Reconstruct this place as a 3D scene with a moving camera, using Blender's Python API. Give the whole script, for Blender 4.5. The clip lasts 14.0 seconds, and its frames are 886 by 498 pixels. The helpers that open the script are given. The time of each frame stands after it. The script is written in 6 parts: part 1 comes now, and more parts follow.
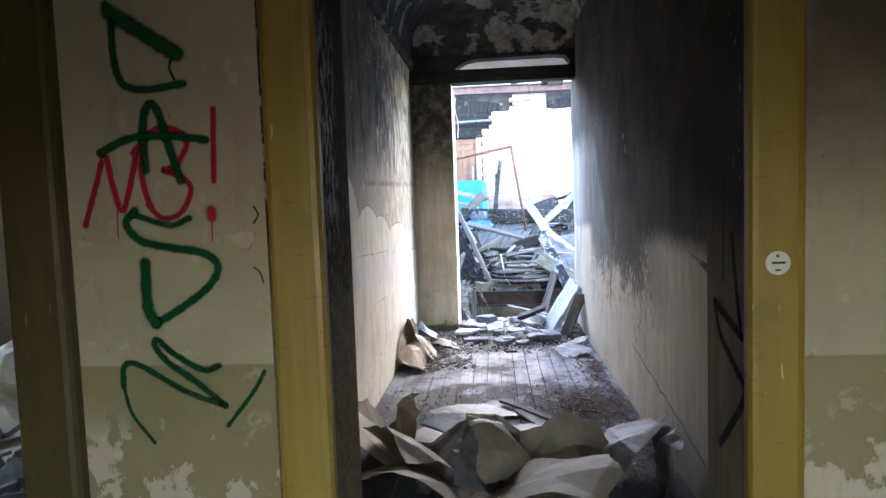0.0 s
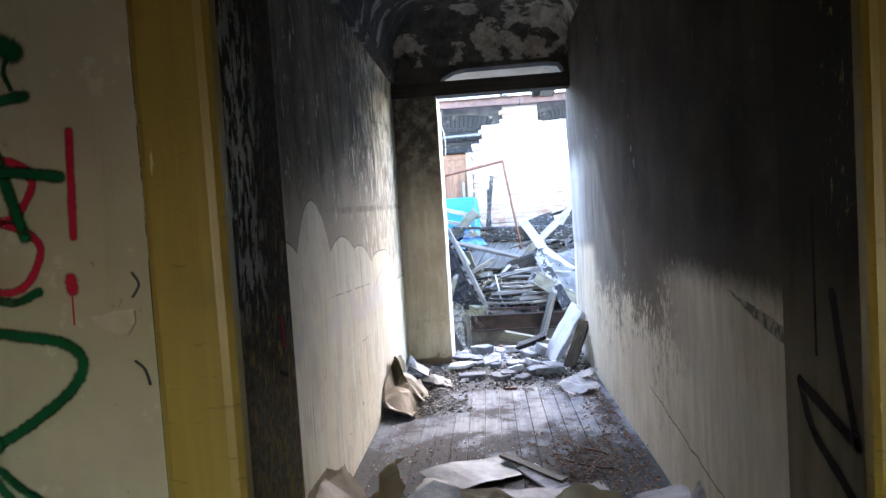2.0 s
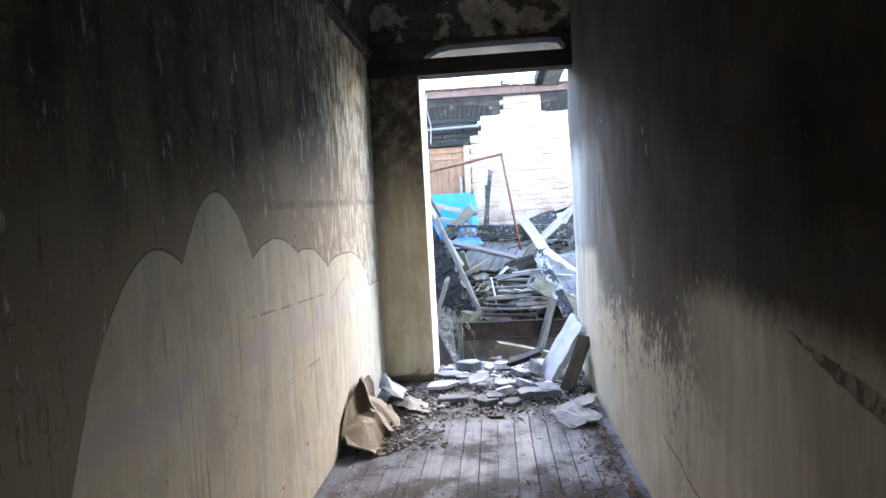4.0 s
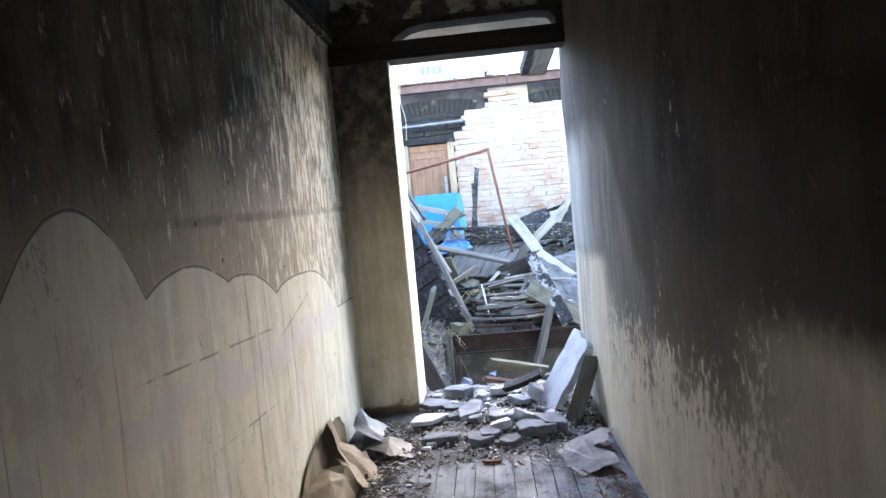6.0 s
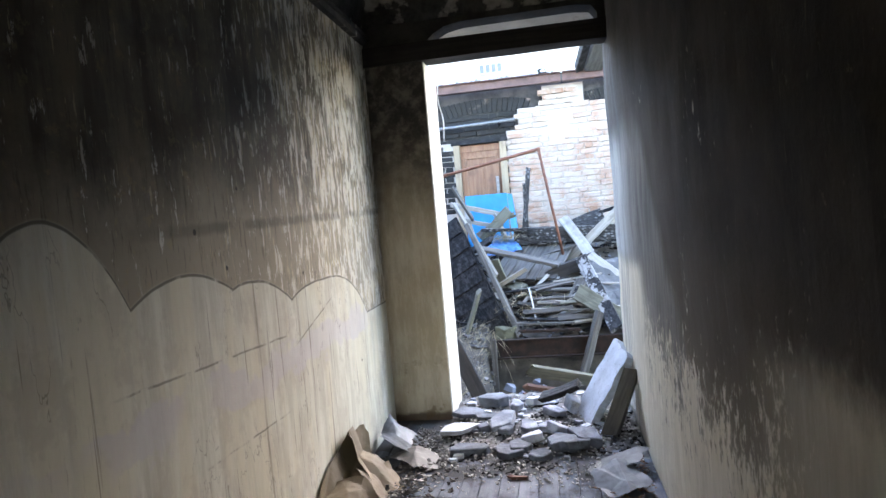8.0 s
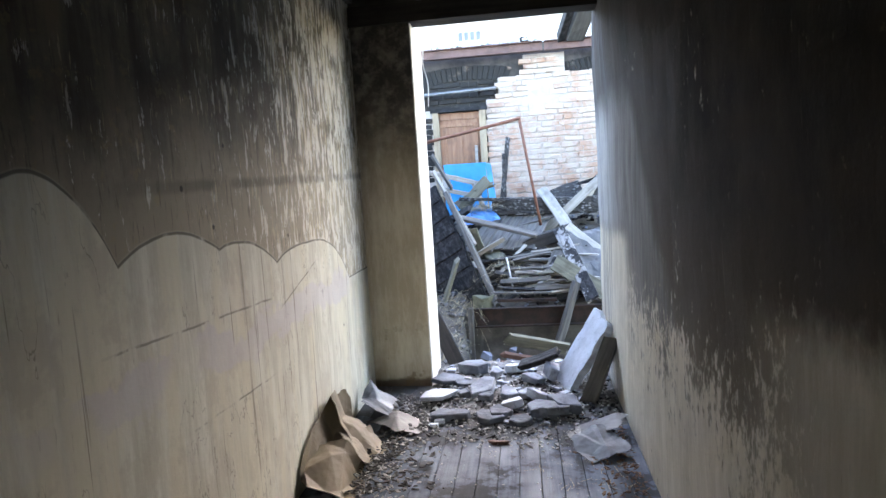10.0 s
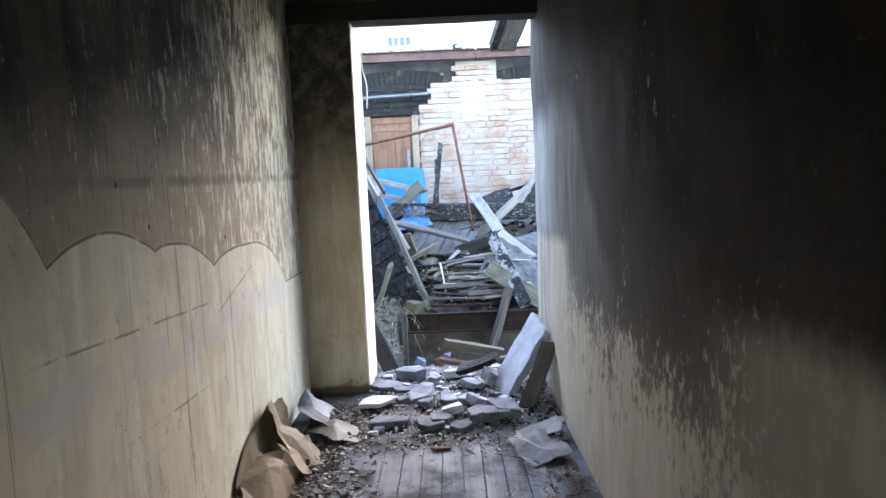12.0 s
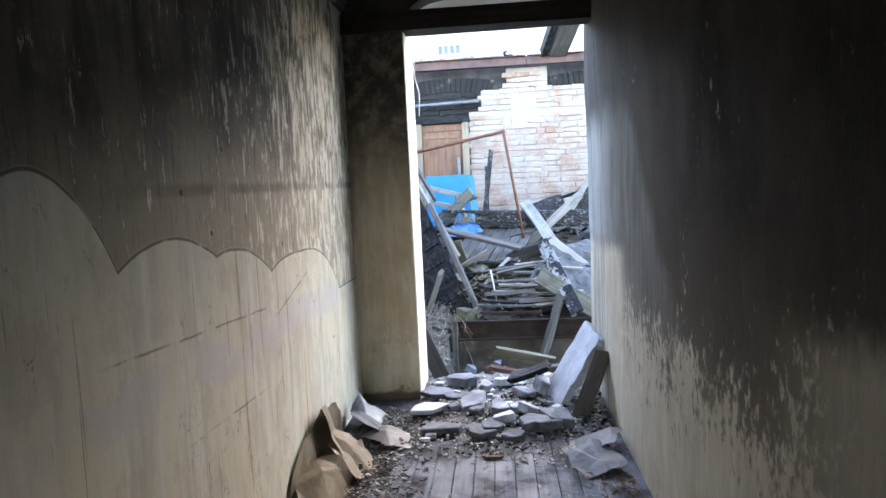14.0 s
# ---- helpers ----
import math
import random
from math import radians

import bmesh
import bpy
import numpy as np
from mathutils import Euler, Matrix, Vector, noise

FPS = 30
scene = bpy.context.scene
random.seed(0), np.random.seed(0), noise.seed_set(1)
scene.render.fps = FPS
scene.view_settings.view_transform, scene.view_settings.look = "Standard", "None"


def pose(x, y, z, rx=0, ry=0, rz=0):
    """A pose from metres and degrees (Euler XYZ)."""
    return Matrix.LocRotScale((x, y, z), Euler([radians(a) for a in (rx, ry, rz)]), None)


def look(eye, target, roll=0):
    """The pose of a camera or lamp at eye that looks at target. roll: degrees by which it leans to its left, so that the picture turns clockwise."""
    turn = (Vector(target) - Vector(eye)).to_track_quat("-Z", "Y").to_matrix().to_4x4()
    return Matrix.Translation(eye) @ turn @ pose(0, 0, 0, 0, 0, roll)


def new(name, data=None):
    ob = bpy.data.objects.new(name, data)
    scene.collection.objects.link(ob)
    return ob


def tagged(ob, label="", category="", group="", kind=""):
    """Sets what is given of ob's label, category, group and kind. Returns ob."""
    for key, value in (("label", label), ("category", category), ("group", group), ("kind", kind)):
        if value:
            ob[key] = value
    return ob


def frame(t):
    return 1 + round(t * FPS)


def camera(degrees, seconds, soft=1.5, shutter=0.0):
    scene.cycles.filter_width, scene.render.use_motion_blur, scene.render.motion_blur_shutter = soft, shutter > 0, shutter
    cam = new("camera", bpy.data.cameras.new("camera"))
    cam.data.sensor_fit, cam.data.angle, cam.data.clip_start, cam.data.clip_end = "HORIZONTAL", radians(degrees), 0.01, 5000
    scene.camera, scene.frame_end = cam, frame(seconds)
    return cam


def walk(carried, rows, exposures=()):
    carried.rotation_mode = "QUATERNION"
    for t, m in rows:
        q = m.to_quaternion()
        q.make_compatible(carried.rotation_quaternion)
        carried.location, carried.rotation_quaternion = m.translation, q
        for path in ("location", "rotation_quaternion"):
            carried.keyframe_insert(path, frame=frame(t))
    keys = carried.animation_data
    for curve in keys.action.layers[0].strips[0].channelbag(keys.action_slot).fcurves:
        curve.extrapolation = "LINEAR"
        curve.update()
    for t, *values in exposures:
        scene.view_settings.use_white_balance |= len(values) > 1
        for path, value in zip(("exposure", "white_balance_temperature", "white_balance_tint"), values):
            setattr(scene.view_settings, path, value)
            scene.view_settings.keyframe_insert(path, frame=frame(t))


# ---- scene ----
cam = camera(69.0, 14.0)
PATH = [
    (0, (0.723, -5.912, 1.183), (0.563, -3.923, 1.039), -2.0),
    (0.5, (0.662, -5.845, 1.236), (0.488, -3.858, 1.097), -3.2),
    (1, (0.665, -5.726, 1.224), (0.486, -3.739, 1.086), -3.6),
    (1.5, (0.717, -5.568, 1.237), (0.566, -3.577, 1.124), -4.3),
    (2, (0.73, -5.434, 1.245), (0.59, -3.441, 1.145), -3.7),
    (4.5, (0.889, -4.53, 1.242), (0.723, -2.541, 1.122), -3.1),
    (5, (0.883, -4.321, 1.255), (0.731, -2.331, 1.124), -3.8),
    (5.5, (0.869, -4.188, 1.266), (0.729, -2.196, 1.148), -4.5),
    (6, (0.892, -4.102, 1.274), (0.756, -2.11, 1.16), -5.2),
    (6.5, (0.967, -4.047, 1.287), (0.768, -2.06, 1.18), -5.0),
    (7, (1.037, -4.003, 1.288), (0.753, -2.025, 1.189), -5.1),
    (7.5, (1.07, -3.981, 1.294), (0.735, -2.012, 1.2), -5.0),
    (10, (0.996, -3.958, 1.273), (0.744, -1.985, 1.072), -3.6),
    (10.5, (0.963, -3.945, 1.275), (0.763, -1.967, 1.061), -3.5),
    (11, (0.949, -3.94, 1.267), (0.819, -1.957, 1.043), -3.1),
    (11.5, (0.926, -3.93, 1.263), (0.883, -1.944, 1.036), -2.4),
    (12, (0.908, -3.925, 1.265), (0.887, -1.935, 1.07), -2.5),
    (12.5, (0.893, -3.914, 1.263), (0.829, -1.923, 1.08), -3.0),
    (13, (0.885, -3.913, 1.264), (0.767, -1.925, 1.09), -3.6),
    (13.5, (0.883, -3.92, 1.261), (0.725, -1.932, 1.097), -3.4),
    (14, (0.888, -3.922, 1.264), (0.718, -1.937, 1.098), -2.7),
]
EXPOSURES = [(0, 4.93, 6400, 15), (2, 4.93, 6450, 14), (4.5, 4.6, 6750, 13), (7.5, 4.24, 6750, 13), (14, 4.08, 6750, 13)]
walk(cam, [(t, look(eye, target, roll)) for t, eye, target, roll in PATH], EXPOSURES)

# ---- world and light ----
world = bpy.data.worlds.new("sky")
scene.world = world
world.use_nodes = True
wn = world.node_tree.nodes
sky = wn.new("ShaderNodeTexSky")
sky.sky_type = "NISHITA"
sky.sun_disc = False
SUN_ELEV, SUN_AZ = radians(33), radians(20)     # azimuth from +y, clockwise: a veiled sun beyond the yard
sky.sun_elevation, sky.sun_rotation = SUN_ELEV, SUN_AZ
sky.dust_density = 1.0
wn["Background"].inputs["Strength"].default_value = 0.15
world.node_tree.links.new(sky.outputs[0], wn["Background"].inputs["Color"])

sun_data = bpy.data.lights.new("sun", "SUN")
sun_data.energy, sun_data.angle, sun_data.color = 0.07, radians(42), (1.0, 0.99, 0.98)
sun = new("sun", sun_data)
sun_dir = Vector((math.sin(SUN_AZ) * math.cos(SUN_ELEV), math.cos(SUN_AZ) * math.cos(SUN_ELEV), math.sin(SUN_ELEV)))
sun.matrix_world = look(sun_dir * 30, (0, 0, 0))


def window_lamp(x, y, z, target, w, h, energy, color, spread=180):
    data = bpy.data.lights.new("window_light", "AREA")
    data.shape, data.size, data.size_y, data.energy, data.color = "RECTANGLE", w, h, energy, color
    data.spread = radians(spread)
    lamp = new("window_light", data)
    lamp.matrix_world = look((x, y, z), target)
    return lamp


window_lamp(0.9, -8.46, 0.95, (0.75, -3, 0.8), 1.1, 0.9, 0.058, (1.0, 0.82, 0.56), 46)
window_lamp(-2.98, -2.4, 1.5, (0, -2.4, 1.2), 0.9, 1.2, 0.7, (0.92, 0.96, 1.0))


# ---- materials ----
class Nodes:
    """A short way to write node materials."""

    def __init__(self, name, rough=0.8, metal=0.0):
        self.mat = bpy.data.materials.new(name)
        self.mat.use_nodes = True
        self.tree = self.mat.node_tree
        self.bsdf = self.tree.nodes["Principled BSDF"]
        self.bsdf.inputs["Roughness"].default_value = rough
        self.bsdf.inputs["Metallic"].default_value = metal
        self.pos = self.tree.nodes.new("ShaderNodeNewGeometry").outputs["Position"]
        self.obj = self.tree.nodes.new("ShaderNodeTexCoord").outputs["Object"]
        info = self.tree.nodes.new("ShaderNodeObjectInfo")
        self.rnd = info.outputs["Random"]

    def put(self, sock, value):
        if hasattr(value, "links") or isinstance(value, bpy.types.NodeSocket):
            self.tree.links.new(value, sock)
        else:
            if isinstance(value, (tuple, list)) and len(value) == 3 and sock.type == "RGBA":
                value = (*value, 1)
            sock.default_value = value

    def math(self, op, a, b=0.0, clamp=False):
        n = self.tree.nodes.new("ShaderNodeMath")
        n.operation, n.use_clamp = op, clamp
        self.put(n.inputs[0], a)
        self.put(n.inputs[1], b)
        return n.outputs[0]

    def axis(self, vec, i):
        n = self.tree.nodes.new("ShaderNodeSeparateXYZ")
        self.put(n.inputs[0], vec)
        return n.outputs[i]

    def scaled(self, vec, s, shift=None):
        n = self.tree.nodes.new("ShaderNodeMapping")
        self.put(n.inputs["Vector"], vec)
        n.inputs["Scale"].default_value = s
        if shift is not None:
            c = self.tree.nodes.new("ShaderNodeCombineXYZ")
            for i in range(3):
                self.put(c.inputs[i], shift)
            self.put(n.inputs["Location"], c.outputs[0])
        return n.outputs[0]

    def noise(self, vec, scale, detail=4, rough=0.6):
        n = self.tree.nodes.new("ShaderNodeTexNoise")
        self.put(n.inputs["Vector"], vec)
        n.inputs["Scale"].default_value, n.inputs["Detail"].default_value = scale, detail
        n.inputs["Roughness"].default_value = rough
        return n.outputs["Fac"]

    def voronoi(self, vec, scale, feature="F1"):
        n = self.tree.nodes.new("ShaderNodeTexVoronoi")
        n.feature = feature
        self.put(n.inputs["Vector"], vec)
        n.inputs["Scale"].default_value = scale
        return n.outputs["Distance"]

    def step(self, value, lo, hi, to=(0.0, 1.0)):
        n = self.tree.nodes.new("ShaderNodeMapRange")
        n.interpolation_type = "SMOOTHSTEP"
        self.put(n.inputs["Value"], value)
        self.put(n.inputs["From Min"], lo)
        self.put(n.inputs["From Max"], hi)
        n.inputs["To Min"].default_value, n.inputs["To Max"].default_value = to
        return n.outputs[0]

    def mix(self, fac, a, b):
        n = self.tree.nodes.new("ShaderNodeMix")
        n.data_type = "RGBA"
        self.put(n.inputs[0], fac)
        self.put(n.inputs[6], a)
        self.put(n.inputs[7], b)
        return n.outputs[2]

    def curve(self, value, stops):
        """A grey ramp through (place, value) stops, both 0 to 1."""
        n = self.tree.nodes.new("ShaderNodeValToRGB")
        n.color_ramp.interpolation = "EASE"
        while len(n.color_ramp.elements) < len(stops):
            n.color_ramp.elements.new(0.5)
        for e, (p, v) in zip(n.color_ramp.elements, stops):
            e.position = p
        for e, (p, v) in zip(n.color_ramp.elements, stops):
            e.color = (v, v, v, 1)
        self.put(n.inputs[0], value)
        return n.outputs[0]

    def done(self, color, bump=None, depth=0.01, strength=0.5, rough=None):
        self.put(self.bsdf.inputs["Base Color"], color)
        if rough is not None:
            self.put(self.bsdf.inputs["Roughness"], rough)
        if bump is not None:
            b = self.tree.nodes.new("ShaderNodeBump")
            b.inputs["Distance"].default_value, b.inputs["Strength"].default_value = depth, strength
            self.put(b.inputs["Height"], bump)
            self.tree.links.new(b.outputs[0], self.bsdf.inputs["Normal"])
        return self.mat


def left_wall_material():
    m = Nodes("sooty plaster with a scalloped paint edge", 0.85)
    y, z = m.axis(m.pos, 1), m.axis(m.pos, 2)
    wob = m.math("MULTIPLY", m.math("SUBTRACT", m.noise(m.pos, 7, 2), 0.5), 0.012)
    # rounded humps meeting in sharp notches: middle, top, steepness, power
    edge = m.step(y, -0.6, -0.45, (0.3, 0.78))
    for mid_y, top, steep, power in ((-3.14, 1.19, 2.9, 2), (-2.76, 1.35, 3.25, 2), (-2.24, 1.18, 0.95, 2), (-1.83, 1.115, 0.9, 2), (-1.1, 1.045, 0.9, 3)):
        drop = m.math("MULTIPLY", m.math("POWER", m.math("ABSOLUTE", m.math("SUBTRACT", y, mid_y)), power), steep)
        edge = m.math("MAXIMUM", edge, m.math("SUBTRACT", top, drop))
    over = m.math("SUBTRACT", m.math("ADD", z, wob), edge)
    above = m.step(over, -0.006, 0.012)
    line = m.math("MULTIPLY", m.step(m.math("ABSOLUTE", over), 0.007, 0.002), m.step(m.noise(m.pos, 6), 0.3, 0.45))
    streak = m.noise(m.scaled(m.pos, (1, 7.5, 1.0)), 2.0, 9, 0.74)
    broad = m.noise(m.scaled(m.pos, (1, 3.4, 0.35)), 1.7, 5, 0.6)
    fine = m.noise(m.scaled(m.pos, (1, 30, 3.5)), 1.5, 7, 0.74)
    blotch = m.noise(m.pos, 2.6, 8, 0.68)
    patchy = m.noise(m.scaled(m.pos, (1, 1.4, 1)), 4.6, 7, 0.66)
    grain = m.noise(m.pos, 60, 4)
    # pale lower paint: brushed streaks, yellowed runs, thin dark drips
    low = m.mix(m.step(streak, 0.35, 0.66), (0.485, 0.465, 0.375), (0.66, 0.645, 0.55))
    low = m.mix(m.math("MULTIPLY", m.step(broad, 0.46, 0.6), 0.7), low, (0.62, 0.575, 0.44))
    low = m.mix(m.math("MULTIPLY", m.step(patchy, 0.5, 0.6), 0.45), low, (0.44, 0.4, 0.32))
    low = m.mix(m.math("MULTIPLY", m.step(fine, 0.6, 0.7), 0.6), low, (0.3, 0.265, 0.2))
    # lilac filler dragged along the wall in a broken band
    rag = m.math("MULTIPLY", m.math("SUBTRACT", m.noise(m.scaled(m.pos, (1, 1, 1.6)), 3.6, 5, 0.6), 0.5), 0.34)
    off = m.math("ADD", m.math("SUBTRACT", z, m.math("ADD", 0.775, m.math("MULTIPLY", m.math("ADD", y, 1.7), -0.012))), rag)
    smear = m.math("MULTIPLY", m.step(m.math("ABSOLUTE", off), 0.075, 0.05), m.step(m.noise(m.pos, 1.9, 3), 0.36, 0.48))
    low = m.mix(m.math("MULTIPLY", smear, 0.6), low, (0.53, 0.5, 0.515))
    drip = m.math("MULTIPLY", m.step(m.noise(m.scaled(m.pos, (1, 24, 0.5)), 1.6, 4, 0.6), 0.62, 0.67), m.step(m.noise(m.pos, 2.2, 3), 0.4, 0.54))
    low = m.mix(m.math("MULTIPLY", drip, 0.75), low, (0.2, 0.175, 0.135))
    # scored lines
    for base, rise, y0, y1 in ((0.912, -0.045, -2.62, -1.5), (0.6, -0.03, -2.3, -1.55), (0.5, 0.28, -1.5, -0.95)):
        sc = m.math("SUBTRACT", m.math("ADD", z, wob), m.math("ADD", base, m.math("MULTIPLY", m.math("ADD", y, 2.575), rise)))
        score = m.math("MULTIPLY", m.step(m.math("ABSOLUTE", sc), 0.006, 0.001), m.math("MULTIPLY", m.step(y, y0, y0 + 0.12), m.step(y, y1, y1 - 0.12)))
        low = m.mix(m.math("MULTIPLY", m.math("MULTIPLY", score, m.step(m.noise(m.pos, 9, 5), 0.4, 0.55)), 0.7), low, (0.13, 0.115, 0.095))
    # soot: thin and brown just above the paint edge, thick and black higher up
    soot = m.mix(m.step(blotch, 0.34, 0.66), (0.075, 0.06, 0.04), (0.22, 0.182, 0.122))
    soot = m.mix(m.math("MULTIPLY", m.step(broad, 0.47, 0.6), 0.6), soot, (0.026, 0.021, 0.016))
    thick = m.math("ADD", z, m.math("MULTIPLY", m.math("SUBTRACT", patchy, 0.5), 0.5))
    soot = m.mix(m.math("MULTIPLY", m.step(thick, 1.62, 1.22), 0.8), soot, (0.36, 0.315, 0.235))
    soot = m.mix(m.math("MULTIPLY", m.step(fine, 0.54, 0.64), 0.5), soot, (0.055, 0.046, 0.034))
    soot = m.mix(m.math("MULTIPLY", m.math("MULTIPLY", m.step(m.noise(m.pos, 15, 6, 0.7), 0.57, 0.64), m.step(y, -1.6, -2.2)), 0.4), soot, (0.34, 0.27, 0.14))
    wash = m.math("MULTIPLY", m.step(m.math("ADD", patchy, m.step(y, -2.2, -0.6, (-0.1, 0.1))), 0.48, 0.62), m.step(streak, 0.4, 0.58))
    soot = m.mix(m.math("MULTIPLY", wash, 0.6), soot, (0.34, 0.315, 0.265))
    # flakes: upright chips of clean paint, denser towards the yard
    far = m.step(y, -2.6, -0.5)
    chips = m.noise(m.scaled(m.pos, (1, 13, 3.4)), 1.9, 9, 0.74)
    cut = m.math("SUBTRACT", 0.615, m.math("MULTIPLY", far, 0.125))
    cut = m.math("ADD", cut, m.math("MULTIPLY", m.math("SUBTRACT", 0.5, patchy), 0.35))
    peel = m.step(chips, cut, m.math("ADD", cut, 0.022))
    slim = m.noise(m.scaled(m.pos, (1, 42, 5)), 1.5, 5, 0.62)
    peel2 = m.math("MULTIPLY", m.step(slim, m.math("ADD", cut, 0.03), m.math("ADD", cut, 0.06)), m.step(blotch, 0.4, 0.52))
    soot = m.mix(m.math("MULTIPLY", peel, 0.85), soot, m.mix(blotch, (0.52, 0.48, 0.39), (0.8, 0.77, 0.69)))
    soot = m.mix(m.math("MULTIPLY", peel2, 0.7), soot, (0.5, 0.43, 0.28))
    col = m.mix(above, low, soot)
    col = m.mix(m.math("MULTIPLY", line, 0.8), col, (0.075, 0.062, 0.05))
    # a faint level shadow line, drawn into the wall's colour
    height_z = m.math("SUBTRACT", z, m.math("ADD", 1.335, m.math("MULTIPLY", m.math("ADD", y, 1.0), 0.02)))
    rail = m.math("MULTIPLY", m.step(m.math("ABSOLUTE", m.math("ADD", height_z, m.math("MULTIPLY", wob, 1.6))), 0.028, 0.006), m.math("MULTIPLY", m.step(y, -2.7, -1.9), m.step(m.noise(m.pos, 4, 4), 0.36, 0.5)))
    col = m.mix(m.math("MULTIPLY", rail, 0.45), col, (0.04, 0.035, 0.03))
    veins = m.math("ABSOLUTE", m.math("SUBTRACT", m.noise(m.scaled(m.pos, (1, 2.2, 0.8)), 2.3, 5, 0.6), 0.5))
    crackle = m.math("MULTIPLY", m.step(veins, 0.006, 0.001), m.step(m.noise(m.pos, 1.7, 2), 0.5, 0.6))
    col = m.mix(m.math("MULTIPLY", crackle, 0.5), col, (0.1, 0.088, 0.07))
    dots = m.step(m.voronoi(m.pos, 4.2), 0.05, 0.03)
    col = m.mix(m.math("MULTIPLY", dots, 0.9), col, (0.04, 0.036, 0.032))
    height = m.math("ADD", m.math("MULTIPLY", m.math("MULTIPLY", peel, above), -0.5), m.math("ADD", blotch, m.math("MULTIPLY", grain, 0.25)))
    return m.done(col, height, 0.006, 0.5)


def right_wall_material():
    m = Nodes("sooty plaster, pale below", 0.92)
    m.bsdf.inputs["Specular IOR Level"].default_value = 0.25
    y, z = m.axis(m.pos, 1), m.axis(m.pos, 2)
    blotch = m.noise(m.pos, 2.6, 6, 0.65)
    cloud = m.noise(m.pos, 1.3, 4, 0.55)
    flaky = m.noise(m.scaled(m.pos, (1, 1.15, 0.7)), 30, 6, 0.66)
    streak = m.noise(m.scaled(m.pos, (1, 8, 1.0)), 2.0, 9, 0.72)
    fine = m.noise(m.scaled(m.pos, (1, 50, 5)), 1.4, 5, 0.7)
    grain = m.noise(m.pos, 70, 4)
    # pale plaster below
    low = m.mix(m.step(streak, 0.35, 0.68), (0.58, 0.52, 0.4), (0.72, 0.66, 0.54))
    low = m.mix(m.math("MULTIPLY", m.step(blotch, 0.46, 0.62), 0.35), low, (0.46, 0.41, 0.31))
    low = m.mix(m.math("MULTIPLY", m.step(fine, 0.62, 0.72), 0.4), low, (0.24, 0.2, 0.15))
    # the smoke line: clean near the door, broken up into flakes further in
    broken = m.math("MULTIPLY", m.step(y, -3.1, -2.3), m.step(y, -0.6, -1.1))
    drift = m.math("SUBTRACT", z, m.math("ADD", 0.955, m.math("MULTIPLY", m.math("SUBTRACT", cloud, 0.5), 0.12)))
    sharp_line = m.step(m.math("ADD", drift, m.math("MULTIPLY", m.math("SUBTRACT", flaky, 0.5), 0.08)), -0.05, 0.08)
    dense = m.math("ADD", m.step(z, 0.2, 1.15, (-0.2, 0.26)), m.math("MULTIPLY", m.math("SUBTRACT", blotch, 0.5), 0.75))
    spots = m.step(m.math("ADD", flaky, dense), 0.42, 0.6)
    spots = m.math("MULTIPLY", spots, m.step(z, 0.25, 0.95, (0.45, 1.0)))
    above = m.math("ADD", m.math("MULTIPLY", broken, spots), m.math("MULTIPLY", m.math("SUBTRACT", 1.0, broken), sharp_line))
    soot = m.mix(m.step(blotch, 0.3, 0.7), (0.022, 0.018, 0.013), (0.06, 0.047, 0.034))
    # the soot's colour goes greyer towards the yard and lower down
    yardward = m.math("MULTIPLY", m.step(m.math("ADD", y, m.math("MULTIPLY", m.math("SUBTRACT", cloud, 0.5), 1.2)), -2.6, -0.8), m.step(z, 2.2, 1.3))
    soot = m.mix(m.math("MULTIPLY", yardward, 0.85), soot, (0.135, 0.122, 0.103))
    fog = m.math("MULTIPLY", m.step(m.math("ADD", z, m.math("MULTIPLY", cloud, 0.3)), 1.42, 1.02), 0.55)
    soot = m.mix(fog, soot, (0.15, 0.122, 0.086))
    scr = m.noise(m.scaled(m.pos, (1, 36, 2.0)), 1.8, 6, 0.7)
    soot = m.mix(m.math("MULTIPLY", m.math("MULTIPLY", m.step(scr, 0.63, 0.68), m.step(m.noise(m.pos, 2.1, 3), 0.48, 0.6)), 0.5), soot, (0.22, 0.18, 0.13))
    soot = m.mix(m.math("MULTIPLY", m.step(m.noise(m.pos, 26, 6, 0.72), 0.63, 0.68), 0.3), soot, (0.2, 0.16, 0.11))
    col = m.mix(above, low, soot)
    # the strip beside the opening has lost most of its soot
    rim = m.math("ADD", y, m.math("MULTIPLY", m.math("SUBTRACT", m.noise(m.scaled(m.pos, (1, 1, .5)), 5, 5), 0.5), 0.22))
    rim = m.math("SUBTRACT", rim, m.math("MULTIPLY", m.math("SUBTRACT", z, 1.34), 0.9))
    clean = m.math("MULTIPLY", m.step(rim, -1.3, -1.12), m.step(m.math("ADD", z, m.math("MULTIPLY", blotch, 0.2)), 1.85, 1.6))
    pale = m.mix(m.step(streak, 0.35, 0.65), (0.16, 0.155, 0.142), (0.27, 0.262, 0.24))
    # paler still at the opening's edge: grazing light put into the colour
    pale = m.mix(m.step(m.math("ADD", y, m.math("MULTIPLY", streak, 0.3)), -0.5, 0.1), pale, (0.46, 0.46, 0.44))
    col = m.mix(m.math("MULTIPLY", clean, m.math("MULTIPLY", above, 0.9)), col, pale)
    ridge = m.math("MULTIPLY", m.step(y, -0.45, -0.2), m.step(m.noise(m.scaled(m.pos, (1, 26, 0.7)), 1.6, 4), 0.46, 0.56))
    col = m.mix(m.math("MULTIPLY", ridge, 0.5), col, (0.13, 0.135, 0.14))
